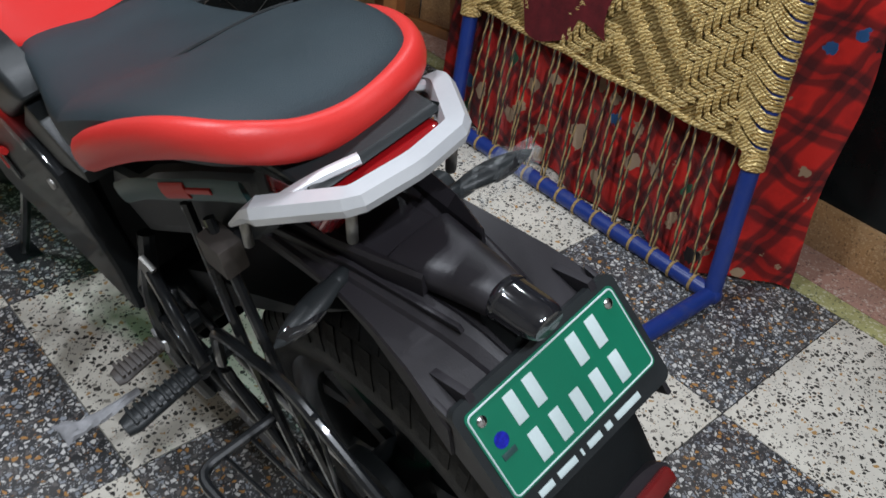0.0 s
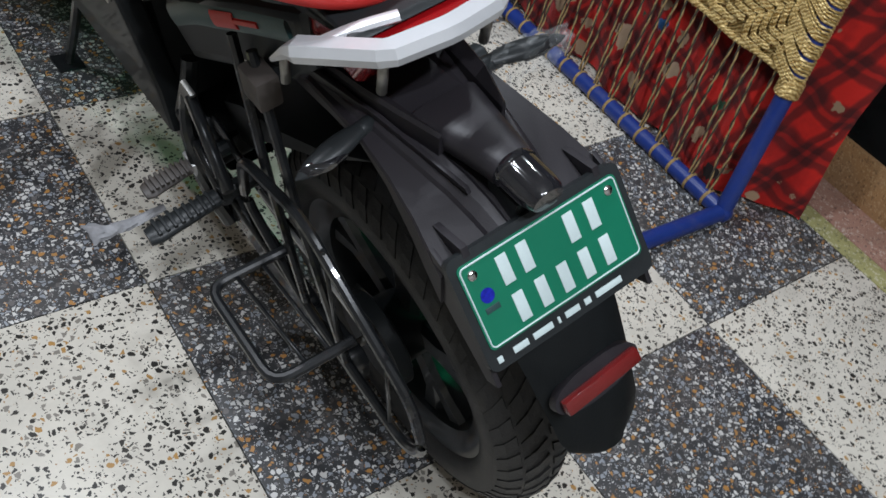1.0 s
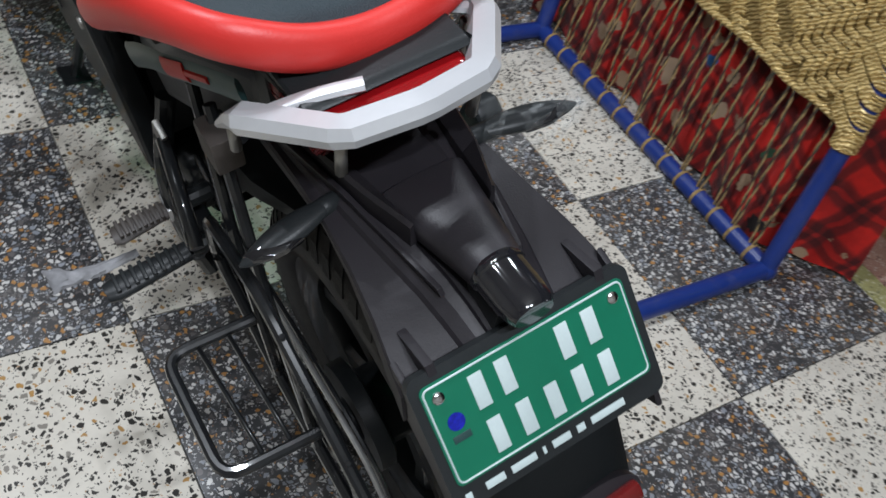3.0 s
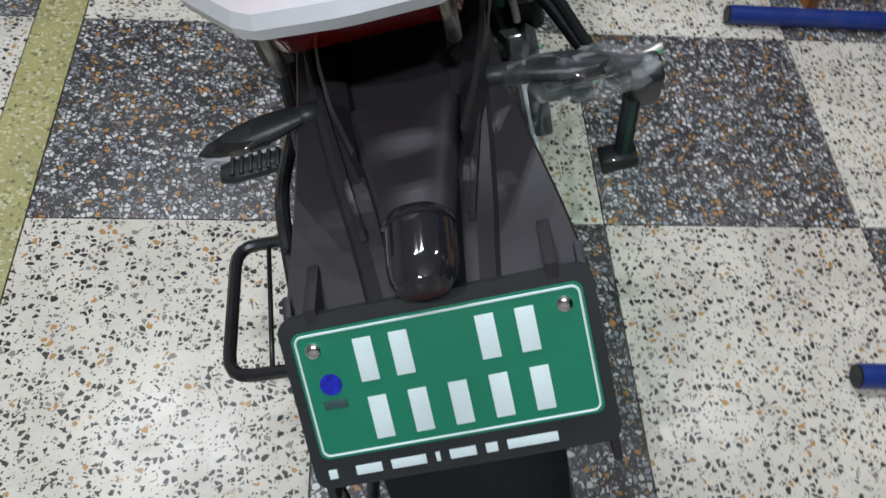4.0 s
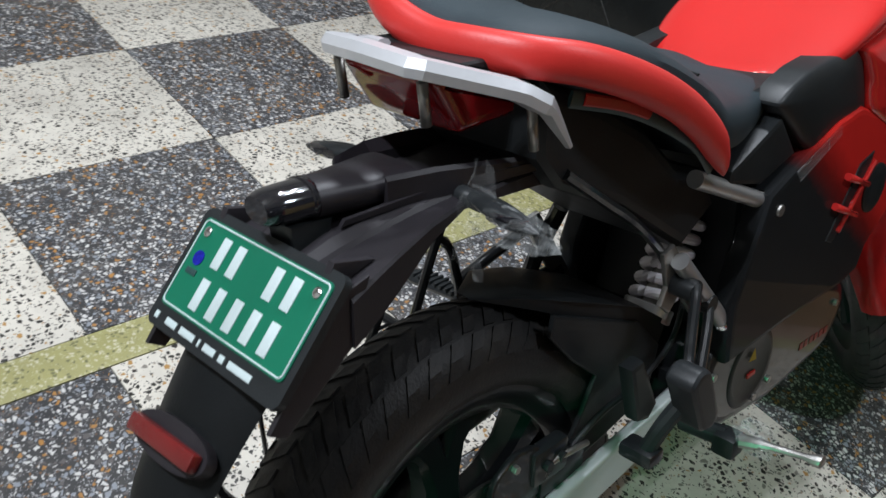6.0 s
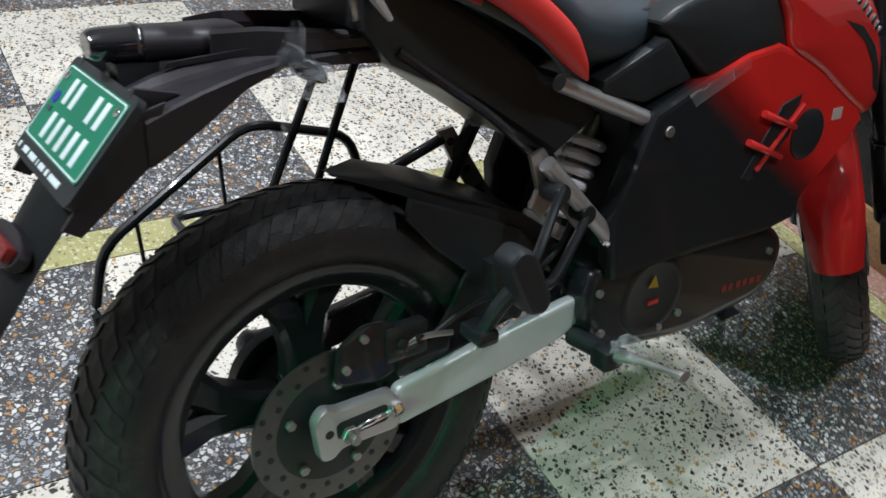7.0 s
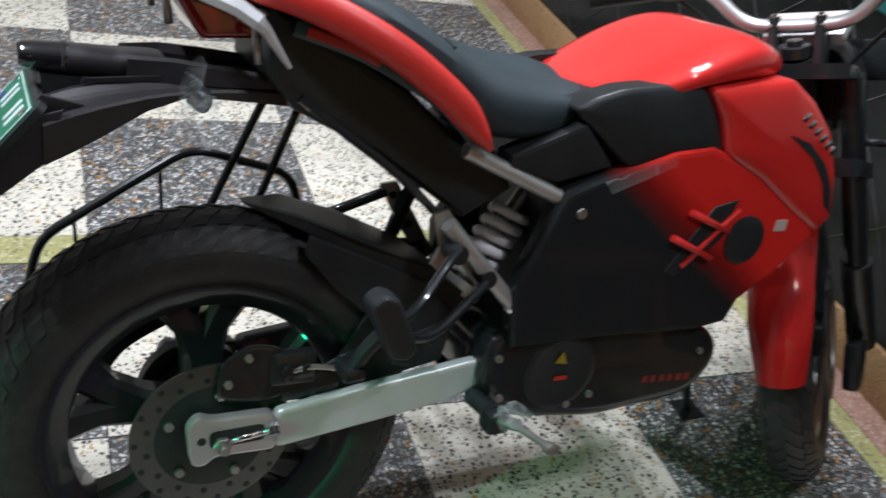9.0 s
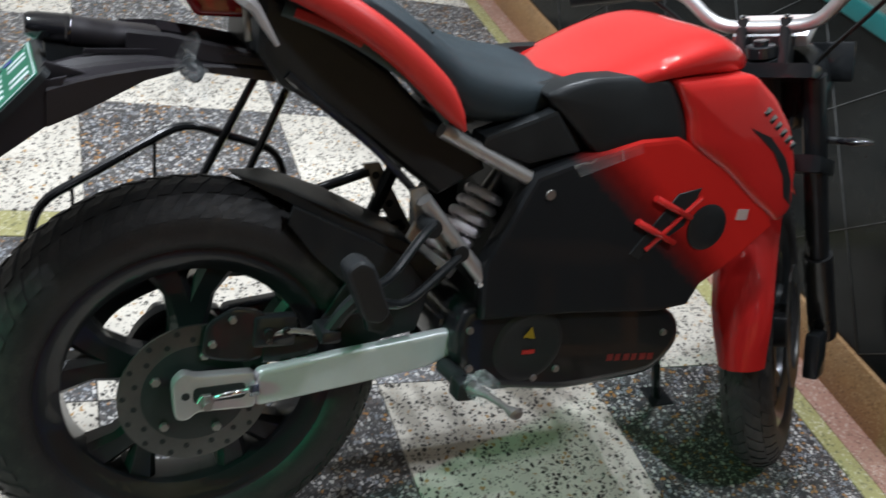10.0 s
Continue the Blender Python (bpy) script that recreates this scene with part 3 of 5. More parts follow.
REAR = Matrix.Translation((0.004, -0.414, 0.312))
rear_wheel = bp("rear_wheel", moved(rim_mesh(0.208, 0.045), REAR), M_GLOSSBLACK, "black cast wheel with forked spokes")
bp("tyre", moved(tyre_mesh(0.292, 0.058), REAR), M_RUBBER, "worn dusty black tyre", rear_wheel)
tagged(bp("tread", moved(tread_mesh(0.292, 0.058), REAR), M_RUBBER, "angled raised tread blocks", rear_wheel, smooth=False), kind="stuff")
for k in range(5):
    bp("spoke", moved(spoke_mesh(0.208, 0.35 + k * 2 * math.pi / 5), REAR), M_GLOSSBLACK, "", rear_wheel)
bp("hub", moved(add_lathe(bmesh.new(), [(0.052, -0.05), (0.052, 0.045), (0.040, 0.055), (0.012, 0.056), (0.012, -0.056), (0.040, -0.055)], n=32), REAR), M_GLOSSBLACK, "", rear_wheel)
bp("brake_disc", moved(rotor_mesh(0.105, 0.066), REAR), M_DISC, "drilled steel brake disc", rear_wheel)
# black discs on the rotor put the holes' shade into the colour
tagged(bp("disc_hole", moved(rotor_dots(0.105, 0.066), REAR), M_BLACK, "black discs in place of drilled holes", rear_wheel), kind="stuff")
bp("rear_pulley", moved(add_lathe(bmesh.new(), [(0.074, -0.076), (0.074, -0.056), (0.066, -0.052), (0.030, -0.050), (0.030, -0.076)], n=48), REAR), M_BLACK, "black drive pulley", rear_wheel)
bp("disc_carrier", moved(add_lathe(bmesh.new(), [(0.081, 0.0605), (0.081, 0.0655), (0.066, 0.071), (0.030, 0.071), (0.030, 0.060)], n=40), REAR), M_BLACK, "black disc carrier", rear_wheel)
for k in range(5):
    a = 2 * math.pi * k / 5 + 0.2
    bp("disc_bolt", moved(disc((0.070, 0.062 * math.cos(a), 0.062 * math.sin(a)), (0.077, 0.062 * math.cos(a), 0.062 * math.sin(a)), 0.0065, n=6), REAR), M_STEEL, "", rear_wheel)

# swingarm and right axle end ------------------------------------------
for sx, lbl, paint in ((1, "silver painted swingarm", M_SILVER), (-1, "black painted swingarm", M_FRAME)):
    x0, x1 = (0.087, 0.106) if sx > 0 else (-0.125, -0.100)
    arm = bp("swingarm", slab(rounded_profile([(-0.340, 0.300), (-0.342, 0.357), (-0.24, 0.373), (-0.12, 0.389), (-0.06, 0.398), (-0.028, 0.398), (-0.018, 0.384), (-0.036, 0.358), (-0.070, 0.341), (-0.12, 0.331), (-0.20, 0.319)], 0.012), x0, x1, 0.008, 4), paint, lbl)
    bp("axle_block", slab(rounded_profile([(-0.448, 0.294), (-0.455, 0.350), (-0.440, 0.366), (-0.424, 0.358), (-0.343, 0.358), (-0.339, 0.303), (-0.420, 0.304), (-0.430, 0.292)], 0.010), x0 + 0.004, x1 + 0.003, 0.003), M_ALU if sx > 0 else M_FRAME, "axle adjuster plate", arm)
    bm = bmesh.new()
    add_disc(bm, (x1, -0.41, 0.322), (x1 + 0.010, -0.41, 0.322), 0.012, n=6)
    add_disc(bm, (x1 + 0.010, -0.41, 0.322), (x1 + 0.022, -0.41, 0.322), 0.0065, n=12)
    bp("axle_nut", bm, M_STEEL, "", arm)
    bp("adjuster_bolt", tube([(x1 + 0.004, -0.40, 0.326), (x1 + 0.004, -0.345, 0.334)], 0.0045, n=8), M_CHROME, "bright chain adjuster bolt", arm)
    bp("adjuster_nut", disc((x1 + 0.004, -0.352, 0.333), (x1 + 0.004, -0.338, 0.335), 0.010, n=6), M_CHROME, "", arm)
    # black inlays stand in for the shaded slot and hole
    bp("axle_slot", slab(rounded_profile([(-0.426, 0.318), (-0.427, 0.342), (-0.356, 0.345), (-0.354, 0.321)], 0.008), x1 - 0.002, x1 + 0.0036, 0.0), M_BLACK, "", arm)
    bp("plate_hole", disc((x1 - 0.002, -0.436, 0.330), (x1 + 0.0036, -0.436, 0.330), 0.006, n=12), M_BLACK, "", arm)
bp("swingarm_bridge", add_box(bmesh.new(), -0.104, 0.085, -0.06, 0.0, 0.36, 0.41, bev=0.01), M_FRAME)
bm = bmesh.new()
add_box(bm, 0.072, 0.092, -0.345, -0.285, 0.385, 0.432, bev=0.006)
add_box(bm, 0.070, 0.090, -0.33, -0.25, 0.36, 0.40, bev=0.005)
add_disc(bm, (0.09, -0.325, 0.41), (0.098, -0.325, 0.41), 0.007, n=8)
add_disc(bm, (0.09, -0.30, 0.41), (0.098, -0.30, 0.41), 0.007, n=8)
caliper = bp("brake_caliper", bm, M_GLOSSBLACK, "black brake caliper")
bp("caliper_bracket", slab(rounded_profile([(-0.415, 0.375), (-0.408, 0.425), (-0.372, 0.446), (-0.336, 0.440), (-0.300, 0.405), (-0.310, 0.372), (-0.36, 0.360)], 0.012), 0.077, 0.086, 0.004), M_FRAME, "", caliper)
for y, z in ((-0.400, 0.395), (-0.375, 0.430), (-0.322, 0.395)):
    bp("caliper_bolt", disc((0.085, y, z), (0.092, y, z), 0.0055, n=6), M_STEEL, "", caliper)
bp("bleed_pipe", tube([(0.088, -0.318, 0.405), (0.096, -0.29, 0.412), (0.092, -0.25, 0.402)], 0.004, n=8, smooth=3), M_STEEL, "", caliper)
bp("brake_hose", tube([(0.085, -0.28, 0.40), (0.09, -0.22, 0.43), (0.092, -0.15, 0.44), (0.09, -0.08, 0.47), (0.08, -0.04, 0.52)], 0.004, smooth=6, n=8), M_BLACK)

# hugger over the rear tyre ----------------------------------------------
HUG = [(-0.372, 0.612), (-0.31, 0.604), (-0.22, 0.572), (-0.118, 0.526), (-0.055, 0.482), (-0.085, 0.425), (-0.130, 0.447), (-0.175, 0.506), (-0.235, 0.553), (-0.305, 0.589)]
rings = []
for x, sq in ((-0.066, 0.90), (-0.060, 0.97), (-0.040, 1.0), (0.0, 1.02), (0.040, 1.0), (0.060, 0.97), (0.066, 0.90)):
    ring = []
    for y, z in HUG:
        t = min(1, max(0, (y + 0.374) / 0.09))
        ring.append((x * (0.12 + 0.88 * t), -0.416 + (y + 0.416) * (0.97 + 0.03 * sq), 0.308 + (z - 0.308) * (0.94 + 0.06 * sq)))
    rings.append(ring)
bp("hugger", add_rings(bmesh.new(), rings), M_BLACK, "matt black hugger with a pointed tail", angle=28)

bp("hugger_side", slab([(-0.300, 0.586), (-0.224, 0.553), (-0.128, 0.510), (-0.075, 0.455), (-0.090, 0.385), (-0.20, 0.362), (-0.285, 0.350), (-0.235, 0.425), (-0.212, 0.468), (-0.262, 0.511), (-0.305, 0.560)], 0.064, 0.071, 0.003), M_BLACK, "black side blade of the hugger")

# motor and lower body ---------------------------------------------------
motor = bp("motor_cover", slab(rounded_profile([(-0.055, 0.365), (-0.045, 0.447), (0.11, 0.456), (0.30, 0.440), (0.380, 0.405), (0.392, 0.352), (0.345, 0.297), (0.16, 0.282), (0.0, 0.304)], 0.03), -0.11, 0.128, 0.02, 4), M_GLOSSBLACK, "glossy black motor cover")
bm = add_lathe(bmesh.new(), [(0.062, 0.118), (0.062, 0.1285), (0.058, 0.1305), (0.050, 0.1295), (0.046, 0.1285), (0.0005, 0.1285), (0.0005, 0.116)], n=40)
bp("motor_ring", moved(bm, Matrix.Translation((0, 0.080, 0.375))), M_BLACK, "", motor)
bm = box(0.128, 0.1312, 0.07, 0.092, 0.362, 0.368)
tri = bmesh.new()
v = [tri.verts.new(p) for p in ((0.1312, 0.066, 0.392), (0.1312, 0.088, 0.388), (0.1312, 0.079, 0.410))]
f = tri.faces.new(v)
bmesh.ops.solidify(tri, geom=tri.faces[:], thickness=0.002)
bp("warning_label", tri, M_YELLOW, "yellow warning triangle", motor)
bp("label_bar", bm, M_REDMARK, "", motor)
bm = bmesh.new()
for k, w in enumerate((0.012, 0.010, 0.012, 0.010, 0.013, 0.012)):
    y = 0.240 + k * 0.017
    add_box(bm, 0.1275, 0.1288, y, y + w, 0.334 - k * 0.001, 0.346 - k * 0.001)
bp("lettering_bar", bm, M_LETTER, "red bars in place of lettering", motor)
for y, z in ((-0.02, 0.345), (0.10, 0.318), (0.02, 0.44), (0.14, 0.33), (0.345, 0.38), (-0.03, 0.41)):
    bp("cover_bolt", disc((0.122, y, z), (0.133, y, z), 0.006, n=8), M_STEEL, "", motor)
bp("belly_pan", slab([(-0.05, 0.33), (0.34, 0.315), (0.30, 0.275), (0.06, 0.272)], -0.09, 0.09, 0.015, 3), M_BLACK)

PANEL = [(0.027, 0.655), (0.083, 0.676), (0.201, 0.713), (0.267, 0.720), (0.349, 0.690), (0.430, 0.645), (0.490, 0.608), (0.515, 0.574), (0.455, 0.517), (0.388, 0.470), (0.372, 0.434), (0.311, 0.425), (0.14, 0.432), (-0.02, 0.430), (-0.03, 0.52)]
bp("battery_housing", slab([(0.02, 0.78), (0.40, 0.80), (0.45, 0.62), (0.33, 0.44), (0.0, 0.43), (0.035, 0.52)], -0.105, 0.105, 0.02, 3), M_BLACK, "black battery housing")
VENT_OUTLINE = [(0.336, 0.640), (0.292, 0.630), (0.222, 0.531), (0.242, 0.522), (0.318, 0.577)]


def side_panel(sign):
    """The airbrushed side panel as a bevelled plate, with no opening cut in it."""
    x_in, x_out = 0.108, 0.142
    pm = bmesh.new()
    add_slab(pm, PANEL, x_in, x_out, 0.010, 3)
    if sign < 0:
        moved(pm, Matrix.Diagonal((-1, 1, 1, 1)))
    return pm


for sg in (1, -1):
    pn = bp("side_panel", side_panel(sg), M_FADE, "red side panel fading into black")
    xo = 0.1425 * sg
    # black patch on the panel puts the vent's shade into the colour
    bm = bmesh.new()
    add_slab(bm, VENT_OUTLINE, xo - 0.004, xo + 0.0012 * sg, 0.001, 1)
    bp("vent_opening", bm, M_BLACK, "black patch laid on for the vent opening", pn)
    bm = bmesh.new()
    add_tube(bm, [(xo + 0.004 * sg, 0.246, 0.624), (xo + 0.004 * sg, 0.324, 0.592)], 0.0055, n=8)
    add_tube(bm, [(xo + 0.004 * sg, 0.221, 0.586), (xo + 0.004 * sg, 0.302, 0.550)], 0.0055, n=8)
    add_tube(bm, [(xo + 0.003 * sg, 0.250, 0.538), (xo + 0.003 * sg, 0.338, 0.625)], 0.004, n=8)
    bp("vent_bar", bm, M_RED, "red bars across the vent", pn)
    bm = add_lathe(bmesh.new(), [(0.039, xo - 0.006 * sg), (0.039, xo + 0.0015 * sg), (0.036, xo + 0.003 * sg), (0.018, xo + 0.0038 * sg), (0.0005, xo + 0.004 * sg), (0.0005, xo - 0.006 * sg)], n=32)
    bp("side_cap", moved(bm, Matrix.Translation((0, 0.366, 0.574))), M_BLACK, "round black cap", pn)
    bp("sticker", box(min(xo, xo + 0.002 * sg), max(xo, xo + 0.002 * sg), 0.424, 0.446, 0.586, 0.604), M_STICKER, "small pale sticker", pn)
    bp("clear_film", slab([(0.085, 0.672), (0.20, 0.708), (0.205, 0.694), (0.10, 0.655)], xo, xo + 0.001 * sg, 0), M_FILM, "loose clear film", pn)
    bm = bmesh.new()
    add_disc(bm, (xo - 0.006 * sg, 0.055, 0.628), (xo + 0.003 * sg, 0.055, 0.628), 0.008, n=10)
    bp("panel_bolt", bm, M_STEEL, "", pn)

# tank, shroud and flank -------------------------------------------------
tank = bp("tank", loft_y(dense([(0.080, 0.040, 0.781, 0.764), (0.092, 0.080, 0.787, 0.756), (0.117, 0.108, 0.795, 0.757), (0.150, 0.126, 0.808, 0.768), (0.190, 0.137, 0.826, 0.781), (0.235, 0.142, 0.848, 0.793), (0.285, 0.142, 0.869, 0.800), (0.326, 0.136, 0.876, 0.804), (0.368, 0.120, 0.866, 0.807), (0.408, 0.092, 0.848, 0.810), (0.437, 0.058, 0.832, 0.812)], 5), n=40, power=3.1), M_RED, "glossy red tank cover", angle=40)
bp("tank_base", slab([(0.085, 0.770), (0.16, 0.795), (0.36, 0.808), (0.40, 0.80), (0.25, 0.76), (0.10, 0.745)], -0.105, 0.105, 0.008), M_BLACK)
for sg in (1, -1):
    a, b = sorted((0.100 * sg, 0.138 * sg))
    bp("flank_panel", pillow(rounded_profile([(0.024, 0.768), (0.055, 0.785), (0.095, 0.797), (0.160, 0.804), (0.232, 0.802), (0.258, 0.782), (0.284, 0.735), (0.296, 0.704), (0.20, 0.700), (0.135, 0.680), (0.085, 0.722)], 0.010), 0.095 * sg, 0.139 * sg, 0.72), M_BLACK, "matt black panel below the tank")
    bp("seat_flank", slab([(0.05, 0.748), (0.104, 0.689), (0.02, 0.668), (-0.06, 0.69), (-0.058, 0.706)], *sorted((0.085 * sg, 0.129 * sg)), 0.006, 2), M_BLACK)
    sh = bp("tank_shroud", pillow(rounded_profile([(0.236, 0.803), (0.300, 0.812), (0.386, 0.822), (0.440, 0.790), (0.492, 0.742), (0.528, 0.672), (0.545, 0.600), (0.520, 0.578), (0.455, 0.614), (0.372, 0.668), (0.292, 0.708), (0.276, 0.752)], 0.012), 0.080 * sg, 0.153 * sg, 0.74), M_RED, "glossy red shroud")
    bp("shroud_patch", decal([(0.392, 0.742), (0.442, 0.728), (0.488, 0.694), (0.517, 0.655), (0.534, 0.612), (0.508, 0.628), (0.492, 0.664), (0.455, 0.704)], sh, sg), M_BLACK, "black swept patch", sh)
    host = BVHTree.FromPolygons([v.co[:] for v in sh.data.vertices], [p.vertices[:] for p in sh.data.polygons])
    for k in range(6):
        y, z = 0.420 + k * 0.0155, 0.768 - k * 0.0108
        hit = host.ray_cast(Vector((0.3 * sg, y, z)), Vector((-sg, 0, 0)))[0]
        bp("badge_bar", add_box(bmesh.new(), -0.002, 0.002, -0.005, 0.005, -0.007, 0.007, bev=0.001, m=Matrix.Translation(hit) @ Matrix.Rotation(radians(-35), 4, "X")), M_CHROME, "small chrome bar in place of a badge", sh)

# the left of the tank and shrouds is raised to fit the camera's view
for ob in [tank] + [o for o in bike.children if o.name.split(".")[0] in ("tank_shroud",)]:
    for o in [ob] + list(ob.children):
        for v in o.data.vertices:
            v.co.z += 0.04 * max(0.0, -v.co.x)

# seat -------------------------------------------------------------------
seat_bm = loft_y(dense([(-0.406, 0.050, 0.903, 0.876), (-0.388, 0.098, 0.917, 0.864), (-0.335, 0.124, 0.918, 0.846), (-0.26, 0.140, 0.897, 0.822), (-0.20, 0.148, 0.870, 0.790), (-0.145, 0.148, 0.838, 0.760), (-0.10, 0.140, 0.814, 0.725), (-0.04, 0.128, 0.799, 0.712), (0.01, 0.114, 0.791, 0.715), (0.06, 0.102, 0.788, 0.730), (0.10, 0.09, 0.779, 0.735)], 4), n=28, power=3.0)
for v in seat_bm.verts:
    v.co.z += 0.20 * max(0.0, -v.co.x)
bp("seat", seat_bm, M_SEAT, "dark grey vinyl stepped seat")
half = [(0.138, -0.097, 0.716), (0.145, -0.118, 0.738), (0.151, -0.160, 0.778), (0.152, -0.225, 0.824), (0.142, -0.285, 0.856), (0.125, -0.344, 0.879), (0.098, -0.388, 0.889), (0.052, -0.410, 0.893)]
lift = (0.016, 0.038, 0.047, 0.046, 0.042, 0.040)
path = half + [(0, -0.416, 0.895)] + [(-x + 0.006 * (x / 0.15), y - 0.016 * (x / 0.15), z + up) for (x, y, z), up in zip(half[:1:-1], lift)]
trim_path = spline(path, 5)


def trim_section(t):
    k = min(1.0, 0.15 + 7.0 * t, 0.80 + 22.0 * (1 - t))
    return circle(0.013 * k, 16, 0.0195 * k)


bp("seat_trim", add_rings(bmesh.new(), sweep_rings(trim_path, trim_section)), M_REDMATT, "padded red vinyl trim round the rear seat")
bp("seat_seam", add_tube(bmesh.new(), [(0.128, -0.160, 0.838), (0.085, -0.152, 0.841), (0, -0.147, 0.841), (-0.085, -0.152, 0.841), (-0.128, -0.160, 0.838)], 0.0018, n=6, smooth=5), M_BLACK)

# tail, lamp, grab rail -------------------------------------------------------
tail = bp("tail_body", slab([(-0.372, 0.868), (-0.278, 0.826), (-0.198, 0.782), (-0.130, 0.725), (-0.06, 0.70), (-0.03, 0.65), (-0.10, 0.61), (-0.235, 0.700), (-0.34, 0.752), (-0.372, 0.79)], -0.100, 0.100, 0.016, 3), M_BLACK, "matt black tail panel")
for v in tail.data.vertices:
    if v.co.x < 0 and v.co.y < -0.22:
        v.co.x *= 1 - 1.9 * min(0.15, -0.22 - v.co.y)
right = [(0.112, -0.350, 0.848), (0.128, -0.285, 0.830), (0.136, -0.225, 0.803), (0.138, -0.165, 0.768), (0.134, -0.12, 0.728)]
left = [(-0.086, -0.368, 0.846), (-0.096, -0.335, 0.835), (-0.106, -0.300, 0.821), (-0.116, -0.262, 0.804), (-0.123, -0.215, 0.780), (-0.128, -0.165, 0.745)]
for path, high, marks in ((right, 0.009, ((2, 16, 0.006),)), (left, 0.013, ((11, 22, 0.0035), (20, 30, 0.0095)))):
    out = 1 if path is right else -1
    bp("trim_strip", add_tube(bmesh.new(), path, 0.003, n=8, smooth=4, rz=high), M_TEALSTICK, "dark strip with a red mark", tail)
    pts = spline(path, 10)
    for lo, hi, deep in marks:
        bp("strip_mark", add_rings(bmesh.new(), sweep_rings([q + Vector((0.0028 * out, 0, 0.001)) for q in pts[lo:hi]], circle(0.0025, 8, deep))), M_REDMARK, "red mark", tail)
bp("tail_lamp", slab(rounded_profile([(-0.474, 0.874), (-0.462, 0.881), (-0.41, 0.876), (-0.345, 0.858), (-0.36, 0.826), (-0.440, 0.822)], 0.006), -0.064, 0.064, 0.012, 4), M_LAMPRED, "dark red tail lamp")
# added black slab, hides the red lens where it lies dark from above
bp("tail_cover", slab(rounded_profile([(-0.456, 0.885), (-0.448, 0.889), (-0.36, 0.886), (-0.33, 0.870), (-0.33, 0.835), (-0.375, 0.860)], 0.003), -0.070, 0.070, 0.006, 3), M_BLACK, "black slab added to keep the tail lamp dark from above")
# the rail is rolled a little to fit the camera's view
ASKEW = Matrix.Translation((0, 0, 0.878)) @ Matrix.Rotation(radians(1.5), 4, "Y") @ Matrix.Translation((0, 0, -0.876))
rh = [(0.120, -0.355, 0.806), (0.117, -0.388, 0.850), (0.106, -0.414, 0.866), (0.056, -0.486, 0.888)]
path = rh + [(0, -0.496, 0.893)] + [(-x, y, z) for x, y, z in rh[:1:-1]] + [(-0.112, -0.384, 0.836)]
section = [(-0.011, -0.006), (0.009, -0.0105), (0.013, -0.002), (0.0085, 0.0095), (-0.008, 0.011), (-0.013, 0.003)]


def rail_section(t):
    k = min(1.0, 0.25 + 5.5 * min(t, 1 - t))
    return [(s * k, h * k) for s, h in section]


grab = bp("grab_rail", moved(add_rings(bmesh.new(), sweep_rings(rounded(path, 0.005, 1), rail_section)), ASKEW), M_SILVER, "angular silver grab rail", angle=12)
for sg in (1, -1):
    stay = [(0.106, -0.40, 0.862), (0.080, -0.375, 0.858), (0.050, -0.340, 0.850)] if sg > 0 else [(-0.100, -0.428, 0.874), (-0.060, -0.440, 0.884), (-0.022, -0.454, 0.890)]
    bp("rail_stay", moved(add_rings(bmesh.new(), sweep_rings(spline(stay, 5), circle(0.0065, 8, 0.0045))), ASKEW), M_SILVER, "", grab)
    for (x, y, z) in ((0.104, -0.392, 0.846), (0.056, -0.480, 0.876)):
        bp("rail_stud", moved(tube([(x * sg, y, z), (x * sg, y + 0.006, z - 0.040)], 0.005, n=8), ASKEW), M_STEEL, "", grab)

# under-tail fender, number plate, flap ------------------------------------------
PX = 0.010
cx = PX + 0.002
rings = []
# each row: y, deck half width, deck height, spine half width at its foot and crest, crest height, lower edge of the side
for y, wo, zd, wf, wc, zc, zb in ((-0.32, 0.074, 0.770, 0.066, 0.060, 0.778, 0.750), (-0.40, 0.075, 0.771, 0.064, 0.056, 0.780, 0.757), (-0.455, 0.078, 0.770, 0.060, 0.051, 0.779, 0.762), (-0.50, 0.083, 0.765, 0.055, 0.045, 0.775, 0.748), (-0.548, 0.091, 0.756, 0.048, 0.038, 0.767, 0.722), (-0.575, 0.096, 0.749, 0.044, 0.034, 0.760, 0.708), (-0.606, 0.101, 0.739, 0.040, 0.030, 0.748, 0.694)):
    off = PX * min(1, max(0, (-y - 0.35) / 0.2))
    half = [(0.0, zc - 0.004), (wc * 0.62, zc - 0.004), (wc * 0.74, zc), (wc, zc - 0.001), (wf, zd + 0.004), (wf + 0.003, zd), (wo - 0.002, zd - 0.001), (wo, zd - 0.004), (wo, zb), (wo - 0.005, zb)]
    ring = [(off + x, y, z) for x, z in half] + [(off - x, y, z) for x, z in half[:0:-1]]
    rings.append(ring)
fender = bp("rear_fender", add_rings(bmesh.new(), rings), M_SATIN, "charcoal plastic rear fender", angle=14)
